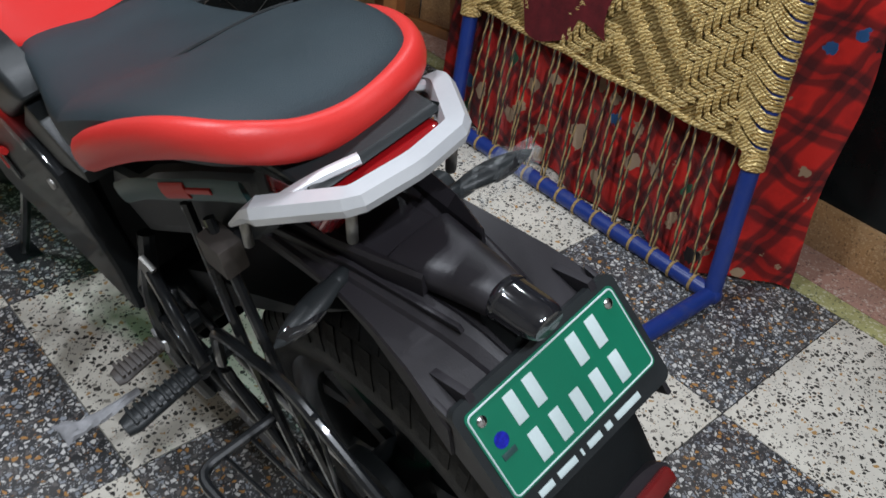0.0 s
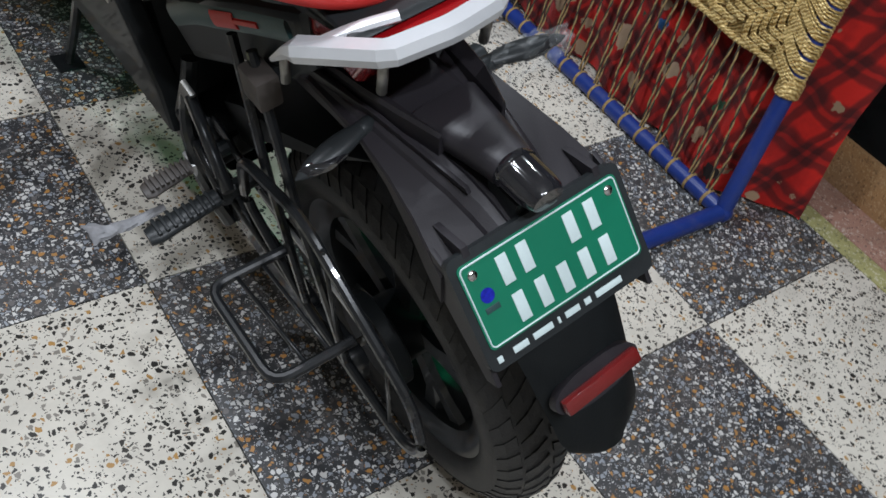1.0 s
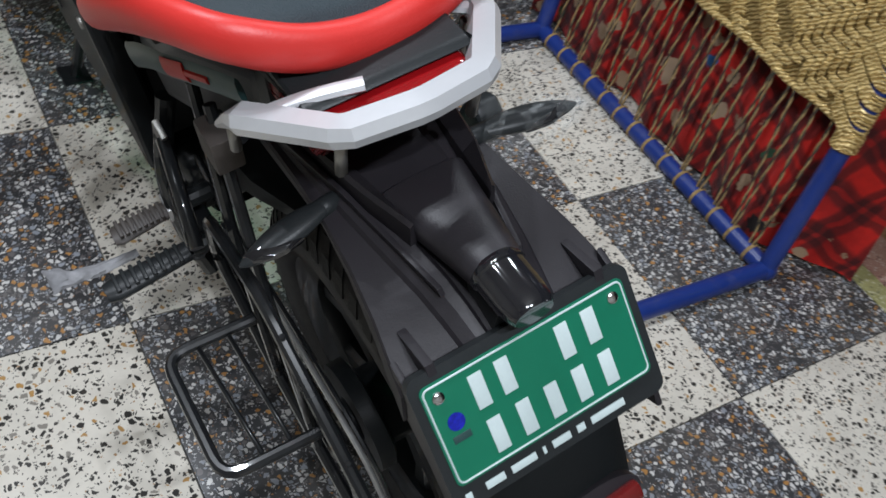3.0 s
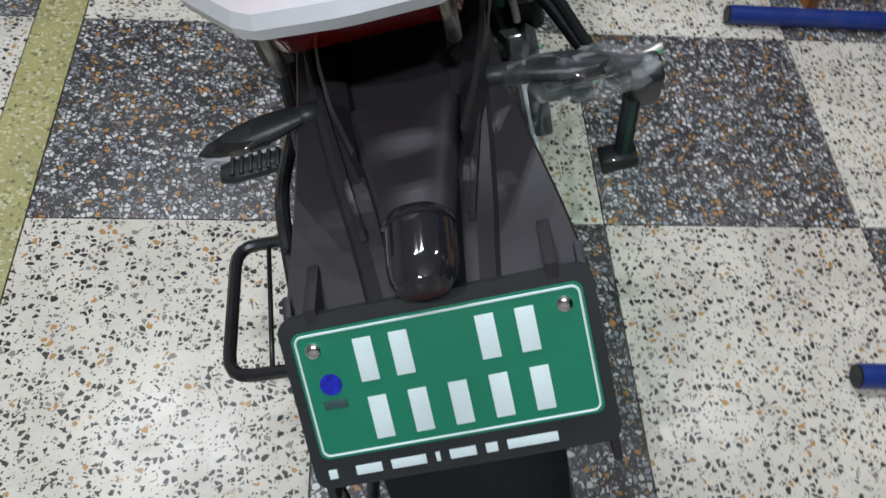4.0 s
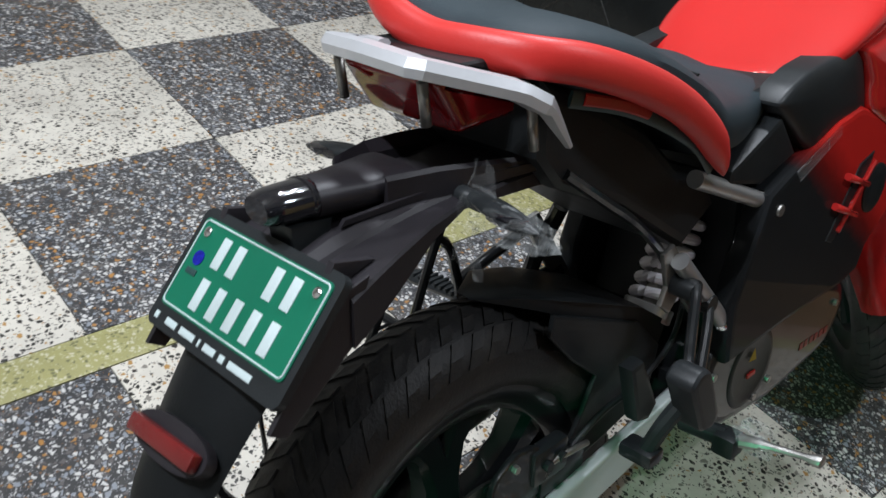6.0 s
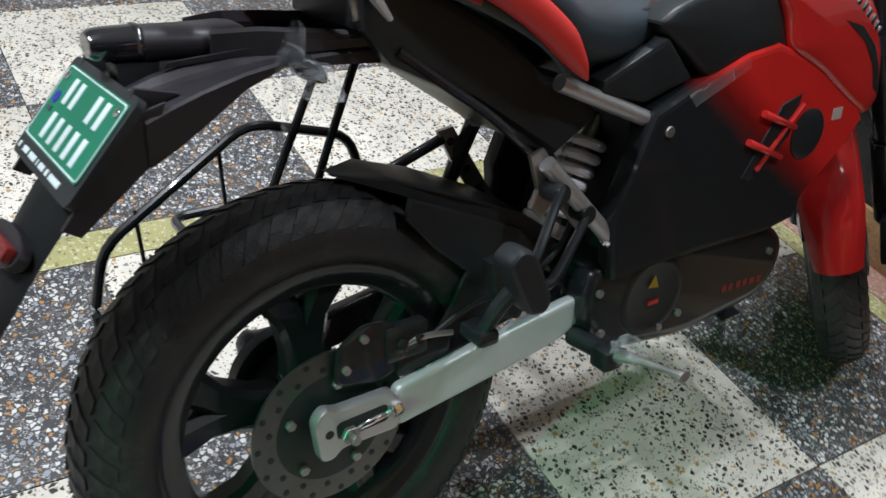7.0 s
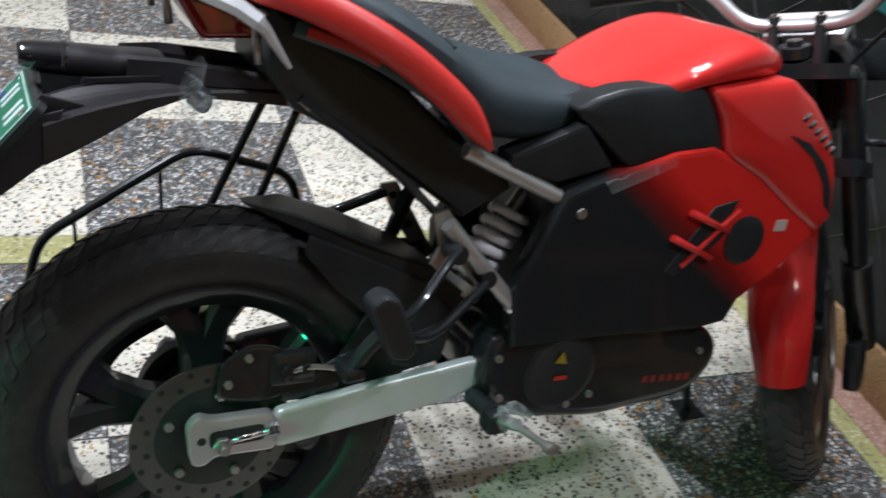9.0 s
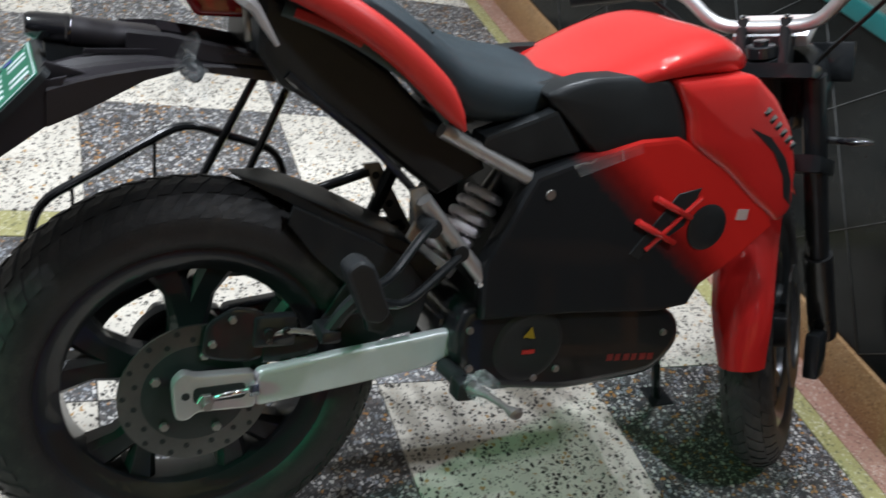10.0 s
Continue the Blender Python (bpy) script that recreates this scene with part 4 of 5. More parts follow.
for sg in (1, -1):
    a, b = sorted(((0.092 * sg + PX), (0.098 * sg + PX)))
    bp("fender_gusset", slab([(-0.585, 0.752), (-0.622, 0.742), (-0.650, 0.700), (-0.690, 0.650), (-0.674, 0.640), (-0.606, 0.694)], a, b, 0.002), M_SATIN, "", fender)
    # small upright tab beside each plate corner
    tab = bmesh.new()
    add_slab(tab, [(-0.565, 0.753), (-0.606, 0.763), (-0.618, 0.744), (-0.600, 0.742)], *sorted((0.072 * sg + PX, 0.080 * sg + PX)), 0.001)
    bp("fender_tab", tab, M_SATIN, "", fender)
    # thin ridge on the spine's shoulder crease, shaped for its bright highlight line
    bp("fender_ridge", slab([(-0.335, 0.782), (-0.45, 0.784), (-0.562, 0.772), (-0.566, 0.766), (-0.45, 0.776), (-0.335, 0.772)], -0.0025, 0.0025, 0.001), M_SATIN, "", fender).matrix_local = Matrix.Translation((0.0565 * sg + PX * 0.8, -0.45, 0)) @ Matrix.Rotation(radians(-10.5 * sg), 4, "Z") @ Matrix.Translation((0, 0.45, 0))
rings = []
for y, w, h, zc in spline_n([(-0.33, 0.052, 0.007, 0.768), (-0.40, 0.048, 0.007, 0.770), (-0.464, 0.043, 0.008, 0.772), (-0.474, 0.040, 0.0165, 0.780), (-0.52, 0.032, 0.0170, 0.783), (-0.575, 0.0232, 0.0175, 0.786)], 3):
    ring = []
    for k in range(24):
        a = 2 * math.pi * k / 24
        c, s = math.cos(a), math.sin(a)
        p_ = 2 / (3.6 - 1.4 * min(1, max(0, (-y - 0.40) / 0.17)))
        ring.append((cx * min(1, (-y - 0.3) / 0.25) + w * math.copysign(abs(c) ** p_, c), y, zc + h * math.copysign(abs(s) ** p_, s)))
    rings.append(ring)
bp("fender_spine", add_rings(bmesh.new(), rings), M_SATIN, "", fender, angle=30)
for sg in (1, -1):
    rings = []
    for y, xi, xo, zh in ((-0.345, 0.050, 0.066, 0.786), (-0.42, 0.042, 0.058, 0.795), (-0.470, 0.036, 0.049, 0.800), (-0.516, 0.033, 0.035, 0.799)):
        rings.append([(cx + sg * xi, y, 0.774), (cx + sg * (xi + 0.002), y, zh - 0.010), (cx + sg * xo, y, zh), (cx + sg * (xo + 0.003), y, zh - 0.004), (cx + sg * (xo + 0.004), y, 0.772)])
    bp("fender_facet", add_rings(bmesh.new(), rings), M_SATIN, "", fender, angle=15)
rings = []
for y, w, h, dz in ((-0.572, 0.0215, 0.0172, 0.0), (-0.576, 0.0235, 0.0190, 0.0), (-0.5795, 0.0235, 0.0190, 0.0), (-0.581, 0.0220, 0.0176, 0.0), (-0.608, 0.0215, 0.0168, 0.001), (-0.619, 0.0195, 0.0148, 0.002), (-0.624, 0.0165, 0.0118, 0.002)):
    rings.append([(cx + w * math.cos(2 * math.pi * k / 36), y, 0.787 + dz + h * math.sin(2 * math.pi * k / 36)) for k in range(36)])
lamp_b = bp("plate_lamp", add_rings(bmesh.new(), rings), M_LAMPBLACK, "glossy black oval plate lamp", fender)
bp("lamp_base", slab([(-0.560, 0.770), (-0.604, 0.772), (-0.600, 0.738), (-0.565, 0.738)], cx - 0.018, cx + 0.018, 0.004), M_BLACK, "", lamp_b)

# local axes of the number plate: x across, y up the plate, z out of it
up = Vector((0, 0.66, 0.75)).normalized()
out = Vector((0, -0.75, 0.66)).normalized()
PLATE = Matrix(((1, up.x, out.x, PX), (0, up.y, out.y, -0.622), (0, up.z, out.z, 0.738), (0, 0, 0, 1))) @ Matrix.Scale(0.96, 4)


def rounded_rect(x0, x1, y0, y1, r, n=5):
    pts = []
    for cx_, cy_, a0 in ((x1 - r, y1 - r, 0), (x0 + r, y1 - r, 90), (x0 + r, y0 + r, 180), (x1 - r, y0 + r, 270)):
        for k in range(n + 1):
            a = radians(a0 + 90 * k / n)
            pts.append((cx_ + r * math.cos(a), cy_ + r * math.sin(a)))
    return pts


def flat(pts, z0, z1):
    bm = bmesh.new()
    return add_rings(bm, [[(x, y, z0) for x, y in pts], [(x, y, z1) for x, y in pts]])


plate = bp("number_plate", moved(flat(rounded_rect(-0.104, 0.104, -0.096, 0.026, 0.010), -0.006, 0.003), PLATE), M_BLACK, "black number plate holder", angle=50)
bp("plate_face", moved(flat(rounded_rect(-0.096, 0.096, -0.074, 0.016, 0.006), 0.003, 0.0045), PLATE), M_PLATE, "green number plate", plate)
bm = bmesh.new()
loop = [Vector((x, y, 0.0048)) for x, y in rounded_rect(-0.0935, 0.0935, -0.0715, 0.0135, 0.005)]
add_tube(bm, loop, 0.0009, n=5, closed=True)
bp("plate_border", moved(bm, PLATE), M_PLATEWHITE, "embossed pale border", plate)


def stroke(bm, x, y, w, h, z=0.0046):
    add_box(bm, x - w / 2, x + w / 2, y - h / 2, y + h / 2, z - 0.001, z + 0.0008, bev=0.0004)


for x, y in [(q, -0.009) for q in (-0.050, -0.026, 0.031, 0.057)] + [(q, -0.050) for q in (-0.049, -0.022, 0.005, 0.032, 0.059)]:
    bm = bmesh.new()
    stroke(bm, x, y, 0.0125, 0.030)
    bp("plate_bar", moved(bm, PLATE), M_PLATEWHITE, "", plate)
x = -0.094
for w in (0.006, 0.0, 0.018, 0.024, 0.003, 0.018, 0.008, 0.034):
    if w:
        bm = bmesh.new()
        stroke(bm, x + w / 2, -0.0855, w, 0.0066, 0.0033)
        bp("holder_bar", moved(bm, PLATE), M_PLATEWHITE, "", plate)
    x += w + 0.0065
bp("hologram", moved(flat(circle(0.0075, 20), 0.0046, 0.0052), PLATE @ Matrix.Translation((-0.077, -0.022, 0))), M_BLUE, "round blue hologram", plate)
bm = bmesh.new()
stroke(bm, -0.077, -0.036, 0.016, 0.006)
bp("hologram_bar", moved(bm, PLATE), M_TEALSTICK, "", plate)
for x in (-0.083, 0.083):
    bm = add_lathe(bmesh.new(), [(0.0052, 0.003), (0.0052, 0.006), (0.003, 0.0075), (0.0004, 0.0075), (0.0004, 0.003)], Matrix.Rotation(radians(-90), 4, "Y"), n=14)
    bp("plate_screw", moved(bm, PLATE @ Matrix.Translation((x, 0.003, 0))), M_CHROME, "", plate)

rings = []
for k in range(11):
    t = k / 10
    y = -0.082 - 0.183 * t
    hw = 0.068 - 0.018 * t
    if t > 0.8:
        hw *= math.sqrt(max(0.05, 1 - ((t - 0.8) / 0.2) ** 2 * 0.75))
    rings.append([(hw * s, y, -0.008 - 0.016 * abs(s) ** 2.5 - 0.02 * t * t) for s in (-1, -0.85, -0.5, 0, 0.5, 0.85, 1)])
bm = add_rings(bmesh.new(), rings, closed=False, caps=False)
bmesh.ops.solidify(bm, geom=bm.faces[:], thickness=0.004)
flap = bp("mud_flap", moved(bm, PLATE), M_BLACK, "black curved mud flap")
house = flat([(0.056 * math.copysign(abs(math.cos(a)) ** 0.8, math.cos(a)), 0.020 * math.sin(a)) for a in [2 * math.pi * k / 28 for k in range(28)]], -0.012, 0.0)
bp("reflector_housing", moved(house, PLATE @ Matrix.Translation((0, -0.170, -0.006)) @ Matrix.Rotation(radians(3), 4, "Z")), M_SATIN, "", flap)
bm = bmesh.new()
add_box(bm, -0.050, 0.050, -0.0085, 0.0085, -0.002, 0.010, bev=0.004)
bp("reflector", moved(bm, PLATE @ Matrix.Translation((0, -0.171, -0.004)) @ Matrix.Rotation(radians(3), 4, "Z")), M_REFLECTOR, "red rear reflector", flap)

# indicators ---------------------------------------------------------------


def indicator(sg, y, z, x0=0.088, length=0.092):
    ind = bp("indicator", add_tube(bmesh.new(), [(0.05 * sg, y + 0.004, z), ((x0 + 0.012) * sg, y, z)], 0.009, n=10), M_BLACK, "black turn indicator")
    rings = []
    for k in range(13):
        t = k / 12
        w = 0.0135 * math.sin(math.pi * min(1, 0.12 + t * 0.88)) ** 0.7 + 0.0015
        rings.append([((x0 + length * t) * sg, y + w * 0.9 * math.cos(a) - 0.012 * t, z + 0.004 - 0.006 * t + w * 0.55 * math.sin(a)) for a in [2 * math.pi * q / 14 for q in range(14)]])
    bp("indicator_body", add_rings(bmesh.new(), rings), M_BLACK, "", ind)
    xm = (x0 + 0.6 * length) * sg
    lens = loft_y([(y - 0.021, 0.008, z + 0.004, z - 0.002, xm), (y - 0.017, 0.022, z + 0.006, z - 0.006, xm), (y - 0.008, 0.027, z + 0.006, z - 0.007, xm)], n=16)
    bp("indicator_lens", lens, M_LAMPBLACK, "smoked lens", ind)
    return ind


indicator(-1, -0.446, 0.769, 0.066, 0.080)
indicator(1, -0.448, 0.770, 0.086, 0.088)

# clear bag over the indicator on the kerb side: a thin crumpled skin
bm = bmesh.new()
bmesh.ops.create_icosphere(bm, subdivisions=5, radius=1.0)
for v in bm.verts:
    d = 1 + 0.42 * noise.noise(v.co * 2.1 + Vector((4.2, 0, 1))) + 0.26 * abs(noise.noise(v.co * 4.0)) + 0.03 * noise.noise(v.co * 11)
    v.co = Vector((v.co.x * 0.041 * d, v.co.y * 0.019 * d, v.co.z * 0.0155 * d))
moved(bm, Matrix.Translation((0.142, -0.455, 0.762)))
bag = bp("plastic_bag", bm, M_FILM, "crumpled clear plastic bag over the indicator")
rings = []
for k in range(9):
    t = k / 8
    rings.append([(0.082 + 0.006 * q + 0.007 * math.sin(t * 9 + q), -0.452 - 0.018 * t + 0.010 * math.cos(q * 1.3 + t * 3), 0.806 - 0.092 * t + 0.006 * math.sin(q * 2 + t * 6)) for q in range(7)])
bp("bag_tail", add_rings(bmesh.new(), rings, closed=False, caps=False), M_FILM, "", bag)

# shock absorber -------------------------------------------------------------
top, low = Vector((0.03, 0.035, 0.625)), Vector((0.035, -0.06, 0.475))
shock = bp("shock_absorber", add_tube(bmesh.new(), [low, top], 0.013, n=12), M_STEEL, "shock absorber with a pale coil spring")
d = (top - low).normalized()
s1 = d.cross(Vector((1, 0, 0))).normalized()
s2 = d.cross(s1)
pts = []
for k in range(121):
    a = k / 120 * 6.2 * 2 * math.pi
    pts.append(low + d * (0.022 + 0.125 * k / 120) + (s1 * math.cos(a) + s2 * math.sin(a)) * 0.0255)
bp("coil_spring", add_tube(bmesh.new(), pts, 0.0074, n=10, up=(1, 0, 0)), M_SPRING, "", shock)
bp("spring_collar", add_disc(bmesh.new(), low + d * 0.0, low + d * 0.02, 0.034, n=20), M_ALU, "", shock)

# frame tubes, pegs and levers on the right ----------------------------------
bp("rear_subframe", tube([(0.100, -0.335, 0.768), (0.102, -0.270, 0.722), (0.102, -0.210, 0.680), (0.098, -0.15, 0.628), (0.085, -0.10, 0.58)], 0.006, n=8, smooth=4), M_FRAME, "black painted frame tube")
bp("rear_subframe", tube([(-0.085, -0.32, 0.752), (-0.086, -0.24, 0.715), (-0.085, -0.17, 0.68)], 0.010, n=8, smooth=4), M_FRAME, "black painted frame tube")


def ring_tube(name, p, q, r, parent=None, label=""):
    """Bare tube with a bright rolled rim; a black disc puts the bore's shade on its end."""
    p, q = Vector(p), Vector(q)
    ob = bp(name, add_tube(bmesh.new(), [p, q], r, n=16), M_ALU, label, parent)
    at = Matrix.Translation(q) @ (q - p).to_track_quat("X", "Z").to_matrix().to_4x4()
    bp("tube_rim", add_lathe(bmesh.new(), [(r * 1.08, -0.010), (r * 1.28, -0.006), (r * 1.28, 0.003), (r * 1.16, 0.005), (r * 0.86, 0.005), (r * 0.80, -0.001), (r * 0.80, -0.010)], at, n=20), M_CHROME, "", parent or ob)
    d = (q - p).normalized()
    bp("tube_bore", add_disc(bmesh.new(), q - d * 0.002, q + d * 0.0012, r * 0.82, n=16), M_BLACK, "", parent or ob)
    return ob


ring_tube("guard_tube", (0.118, -0.122, 0.711), (0.124, 0.034, 0.643), 0.0108, None, "bare silver guard tube")
hg = bp("peg_hanger", slab([(-0.150, 0.622), (-0.128, 0.628), (-0.045, 0.522), (-0.062, 0.505), (-0.105, 0.555), (-0.125, 0.535), (-0.145, 0.552), (-0.135, 0.575)], 0.100, 0.108, 0.003), M_STEEL, "plain steel footrest hanger")
ring_tube("hanger_tube", (0.118, -0.132, 0.612), (0.124, -0.016, 0.487), 0.0112, hg)
bp("hanger_boss", disc((0.106, -0.120, 0.575), (0.138, -0.120, 0.575), 0.014, n=14), M_BLACK, "", hg)
bp("hanger_boss", disc((0.106, -0.068, 0.535), (0.134, -0.068, 0.535), 0.013, n=14), M_BLACK, "", hg)
for bend in ([(0.136, -0.120, 0.582), (0.150, -0.143, 0.570), (0.178, -0.192, 0.528), (0.204, -0.232, 0.520)], [(0.130, -0.070, 0.530), (0.146, -0.098, 0.518), (0.180, -0.168, 0.488), (0.206, -0.226, 0.505)]):
    bp("footrest_rod", tube(bend, 0.0066, n=10, smooth=5), M_GLOSSBLACK, "glossy black bent rod", hg)
# extra black block that keeps the gap near the footrest dark
bp("master_cylinder", slab([(-0.215, 0.500), (-0.190, 0.503), (-0.150, 0.425), (-0.165, 0.408), (-0.19, 0.415)], 0.100, 0.122, 0.006), M_BLACK, "plain black block on the hanger", hg)
pr = bp("footpeg", add_tube(bmesh.new(), [(0.105, -0.050, 0.340), (0.168, -0.048, 0.344)], 0.014, n=12), M_BLACK, "folding footpeg")
bp("peg_hinge", box(0.158, 0.190, -0.068, -0.034, 0.326, 0.356, bev=0.006), M_BLACK, "", pr)
bp("peg_arm", add_rings(bmesh.new(), [[(x, y + w * math.cos(a), z + 0.8 * w * math.sin(a)) for a in [2 * math.pi * q / 10 for q in range(10)]] for x, y, z, w in ((0.184, -0.046, 0.347, 0.012), (0.205, -0.043, 0.352, 0.011), (0.225, -0.040, 0.356, 0.0065), (0.268, -0.034, 0.361, 0.0055), (0.280, -0.031, 0.361, 0.010), (0.287, -0.029, 0.361, 0.0105), (0.289, -0.029, 0.361, 0.006))]), M_STEEL, "bare steel peg arm with a flared tip", pr)
film = bmesh.new()
bmesh.ops.create_icosphere(film, subdivisions=4, radius=1.0)
for v in film.verts:
    d = 1 + 0.5 * noise.noise(v.co * 2.0 + Vector((1, 7, 3))) + 0.2 * abs(noise.noise(v.co * 5.0))
    v.co = Vector((0.203 + v.co.x * 0.026 * d, -0.040 + v.co.y * 0.021 * d, 0.356 + v.co.z * 0.017 * d))
bp("peg_wrapping", film, M_FILM, "clear film wrapped round the peg", pr)
ps = bp("passenger_footrest", tube([(0.206, -0.246, 0.515), (0.196, -0.262, 0.488), (0.187, -0.274, 0.458)], 0.010, n=10, smooth=4), M_BLACK, "black folded passenger footrest")
bp("rest_block", slab(rounded_profile([(-0.280, 0.560), (-0.262, 0.574), (-0.242, 0.566), (-0.212, 0.500), (-0.222, 0.484), (-0.246, 0.488)], 0.008), 0.198, 0.234, 0.008, 3), M_BLACK, "black rubber footrest block", ps)
bp("rest_foot", box(0.160, 0.202, -0.290, -0.262, 0.444, 0.462, bev=0.005), M_GLOSSBLACK, "", ps)

# left side: guard frame, footstep, pegs, stand -------------------------------
guard = bp("leg_guard", add_tube(bmesh.new(), rounded([(-0.130, -0.603, 0.520), (-0.130, -0.410, 0.643), (-0.130, -0.266, 0.604), (-0.130, -0.238, 0.50), (-0.130, -0.36, 0.40), (-0.130, -0.585, 0.36), (-0.130, -0.625, 0.42)], 0.03, closed=True), 0.0068, n=10, closed=True), M_FRAME, "black tubular leg guard beside the wheel")
for ya, za, yb, zb in ((-0.295, 0.775, -0.455, 0.385), (-0.250, 0.765, -0.365, 0.415)):
    bp("guard_strut", tube([(-0.098, ya, za), (-0.118, (ya + yb) / 2, (za + zb) / 2), (-0.130, yb, zb)], 0.006, n=8), M_FRAME, "", guard)
for k in (0, 2):
    y = -0.56 + k * 0.055
    bp("guard_rod", tube([(-0.130, y, 0.56 + k * 0.035), (-0.130, y + 0.01, 0.375 + k * 0.008)], 0.0028, n=6), M_FRAME, "", guard)
bp("footstep", add_tube(bmesh.new(), rounded([(-0.130, -0.335, 0.495), (-0.232, -0.328, 0.495), (-0.234, -0.484, 0.495), (-0.130, -0.490, 0.495)], 0.025), 0.0068, n=10), M_FRAME, "side footstep loop", guard)
for k in range(2):
    bp("step_rod", tube([(-0.163 - 0.034 * k, -0.334, 0.494), (-0.160 - 0.030 * k, -0.486, 0.494)], 0.0028, n=6), M_FRAME, "", guard)
bp("chain_cover", add_tube(bmesh.new(), [(-0.085, -0.05, 0.445), (-0.092, -0.22, 0.430), (-0.092, -0.40, 0.425), (-0.09, -0.50, 0.385), (-0.09, -0.545, 0.33)], 0.005, n=10, smooth=5, rz=0.016), M_FRAME, "black chain cover")
# pale strip along the edge, also standing in for a bright reflected streak
bp("chain_edge", add_tube(bmesh.new(), [(-0.098, -0.20, 0.449), (-0.099, -0.34, 0.446), (-0.099, -0.44, 0.436), (-0.097, -0.51, 0.402), (-0.097, -0.556, 0.34), (-0.097, -0.55, 0.30)], 0.0035, n=8, smooth=5), M_ALU, "pale strip on the chain cover's edge, for its bright streak")
hl = bp("peg_hanger", slab([(-0.128, 0.588), (-0.100, 0.592), (-0.022, 0.472), (-0.042, 0.455), (-0.094, 0.525)], -0.128, -0.120, 0.002), M_STEEL, "drilled steel footrest hanger")
# black discs on the plate's face stand in for its shaded holes
for y, z in ((-0.105, 0.570), (-0.074, 0.522), (-0.045, 0.480)):
    bp("hanger_hole", disc((-0.1195, y, z), (-0.1185, y, z), 0.0065, n=12), M_BLACK, "", hl)
for y0, z0, y1, z1 in ((-0.115, 0.575, -0.235, 0.520), (-0.045, 0.488, -0.215, 0.480)):
    bp("hanger_stay", tube([(-0.125, y0, z0), (-0.148, y1, z1)], 0.0085, n=8), M_FRAME, "", hl)


def left_peg(y, z, x0, x1, mat, label, flat=1.0):
    """A footpeg: hinge, tapered rubber and raised ribs along it."""
    pg = bp("footpeg", add_disc(bmesh.new(), (x0 + 0.06, y, z), (x0 + 0.004, y, z), 0.012, n=10), M_BLACK, label)
    rings = []
    for k in range(9):
        t = k / 8
        w = 0.0135 + 0.004 * t - (0.005 if k == 8 else 0.0)
        rings.append([(x0 + (x1 - x0) * t, y - 0.006 * t + w * math.cos(a), z + 0.011 * flat * math.sin(a) * (1 - 0.3 * (math.sin(a) > 0))) for a in [2 * math.pi * q / 14 for q in range(14)]])
    bp("peg_rubber", add_rings(bmesh.new(), rings), mat, "", pg)
    for k in range(8):
        x = x0 + (x1 - x0) * (0.12 + 0.105 * k)
        bp("peg_rib", box(x - 0.0025, x + 0.0025, y - 0.018, y + 0.010, z + 0.005, z + 0.0105, bev=0.0015), mat, "", pg)
    return pg


left_peg(-0.206, 0.487, -0.155, -0.257, M_BLACK, "ribbed rubber footpeg")
fwd = left_peg(-0.095, 0.438, -0.150, -0.224, M_BLOCK, "dusty toothed footpeg wrapped in film", 0.7)
bp("peg_clip", box(-0.152, -0.122, -0.112, -0.078, 0.428, 0.452, bev=0.003), M_ALU, "bare steel peg clip", fwd)
bp("clip_pin", disc((-0.137, -0.095, 0.450), (-0.137, -0.095, 0.459), 0.008, n=12), M_STEEL, "", fwd)
rings = []
for k in range(26):
    t = k / 25
    c = Vector((-0.205 - 0.110 * t, -0.100 - 0.004 * t, 0.392 + 0.028 * t - 0.010 * math.sin(t * 3)))
    rad = 0.006 + 0.006 * t + 0.007 * max(0, t - 0.7) * 3.3
    rings.append([c + Vector((0.006 * noise.noise(Vector((q, k * 0.5, 2))), rad * math.cos(2 * math.pi * q / 16) * (1 + 0.45 * noise.noise(Vector((q * 0.9, k * 0.35, 0)))), 0.55 * rad * math.sin(2 * math.pi * q / 16) * (1 + 0.45 * noise.noise(Vector((q * 0.9, k * 0.35, 5)))))) for q in range(16)])
bp("peg_film", add_rings(bmesh.new(), rings, caps=False), M_SHEET, "torn milky film hanging off the peg", fwd)
bp("peg_bracket", tube([(-0.10, -0.08, 0.60), (-0.135, -0.095, 0.50), (-0.14, -0.11, 0.40), (-0.13, -0.13, 0.33)], 0.012, n=10, smooth=4), M_GLOSSBLACK)
bp("cable_block", box(-0.116, -0.088, -0.330, -0.290, 0.722, 0.762, bev=0.004), M_BLOCK, "brown-grey junction block")
bp("side_stand", tube([(-0.080, 0.500, 0.36), (-0.115, 0.575, 0.20), (-0.150, 0.645, 0.058)], 0.010, n=8, smooth=4), M_FRAME, "black side stand")
bp("stand_foot", box(-0.028, 0.028, -0.03, 0.03, -0.004, 0.004, bev=0.003, m=Matrix.Translation((-0.152, 0.647, 0.0560)) @ Matrix.Rotation(radians(16), 4, "Y")), M_FRAME)

# front end: turned left about the raked axis; wheel turned further and shifted to fit the camera's view ---
AX0, AX1 = Vector((0, 0.515, 0.86)), Vector((0, 0.775, 0.30))
ud = (AX0 - AX1).normalized()
STEER = Matrix.Translation(AX0) @ Matrix.Rotation(radians(30), 4, ud) @ Matrix.Translation(-AX0)
STEER_WHEEL = Matrix.Translation(AX0) @ Matrix.Rotation(radians(41), 4, ud) @ Matrix.Translation(-AX0)
SHIFT = Matrix.Translation((0.0, -0.050, -0.006))
FRONT = SHIFT @ STEER_WHEEL @ Matrix.Translation((0, 0.815, 0.300))


def fp(name, bm, mat, label="", parent=None, **k):
    return bp(name, moved(bm, STEER), mat, label, parent, **k)


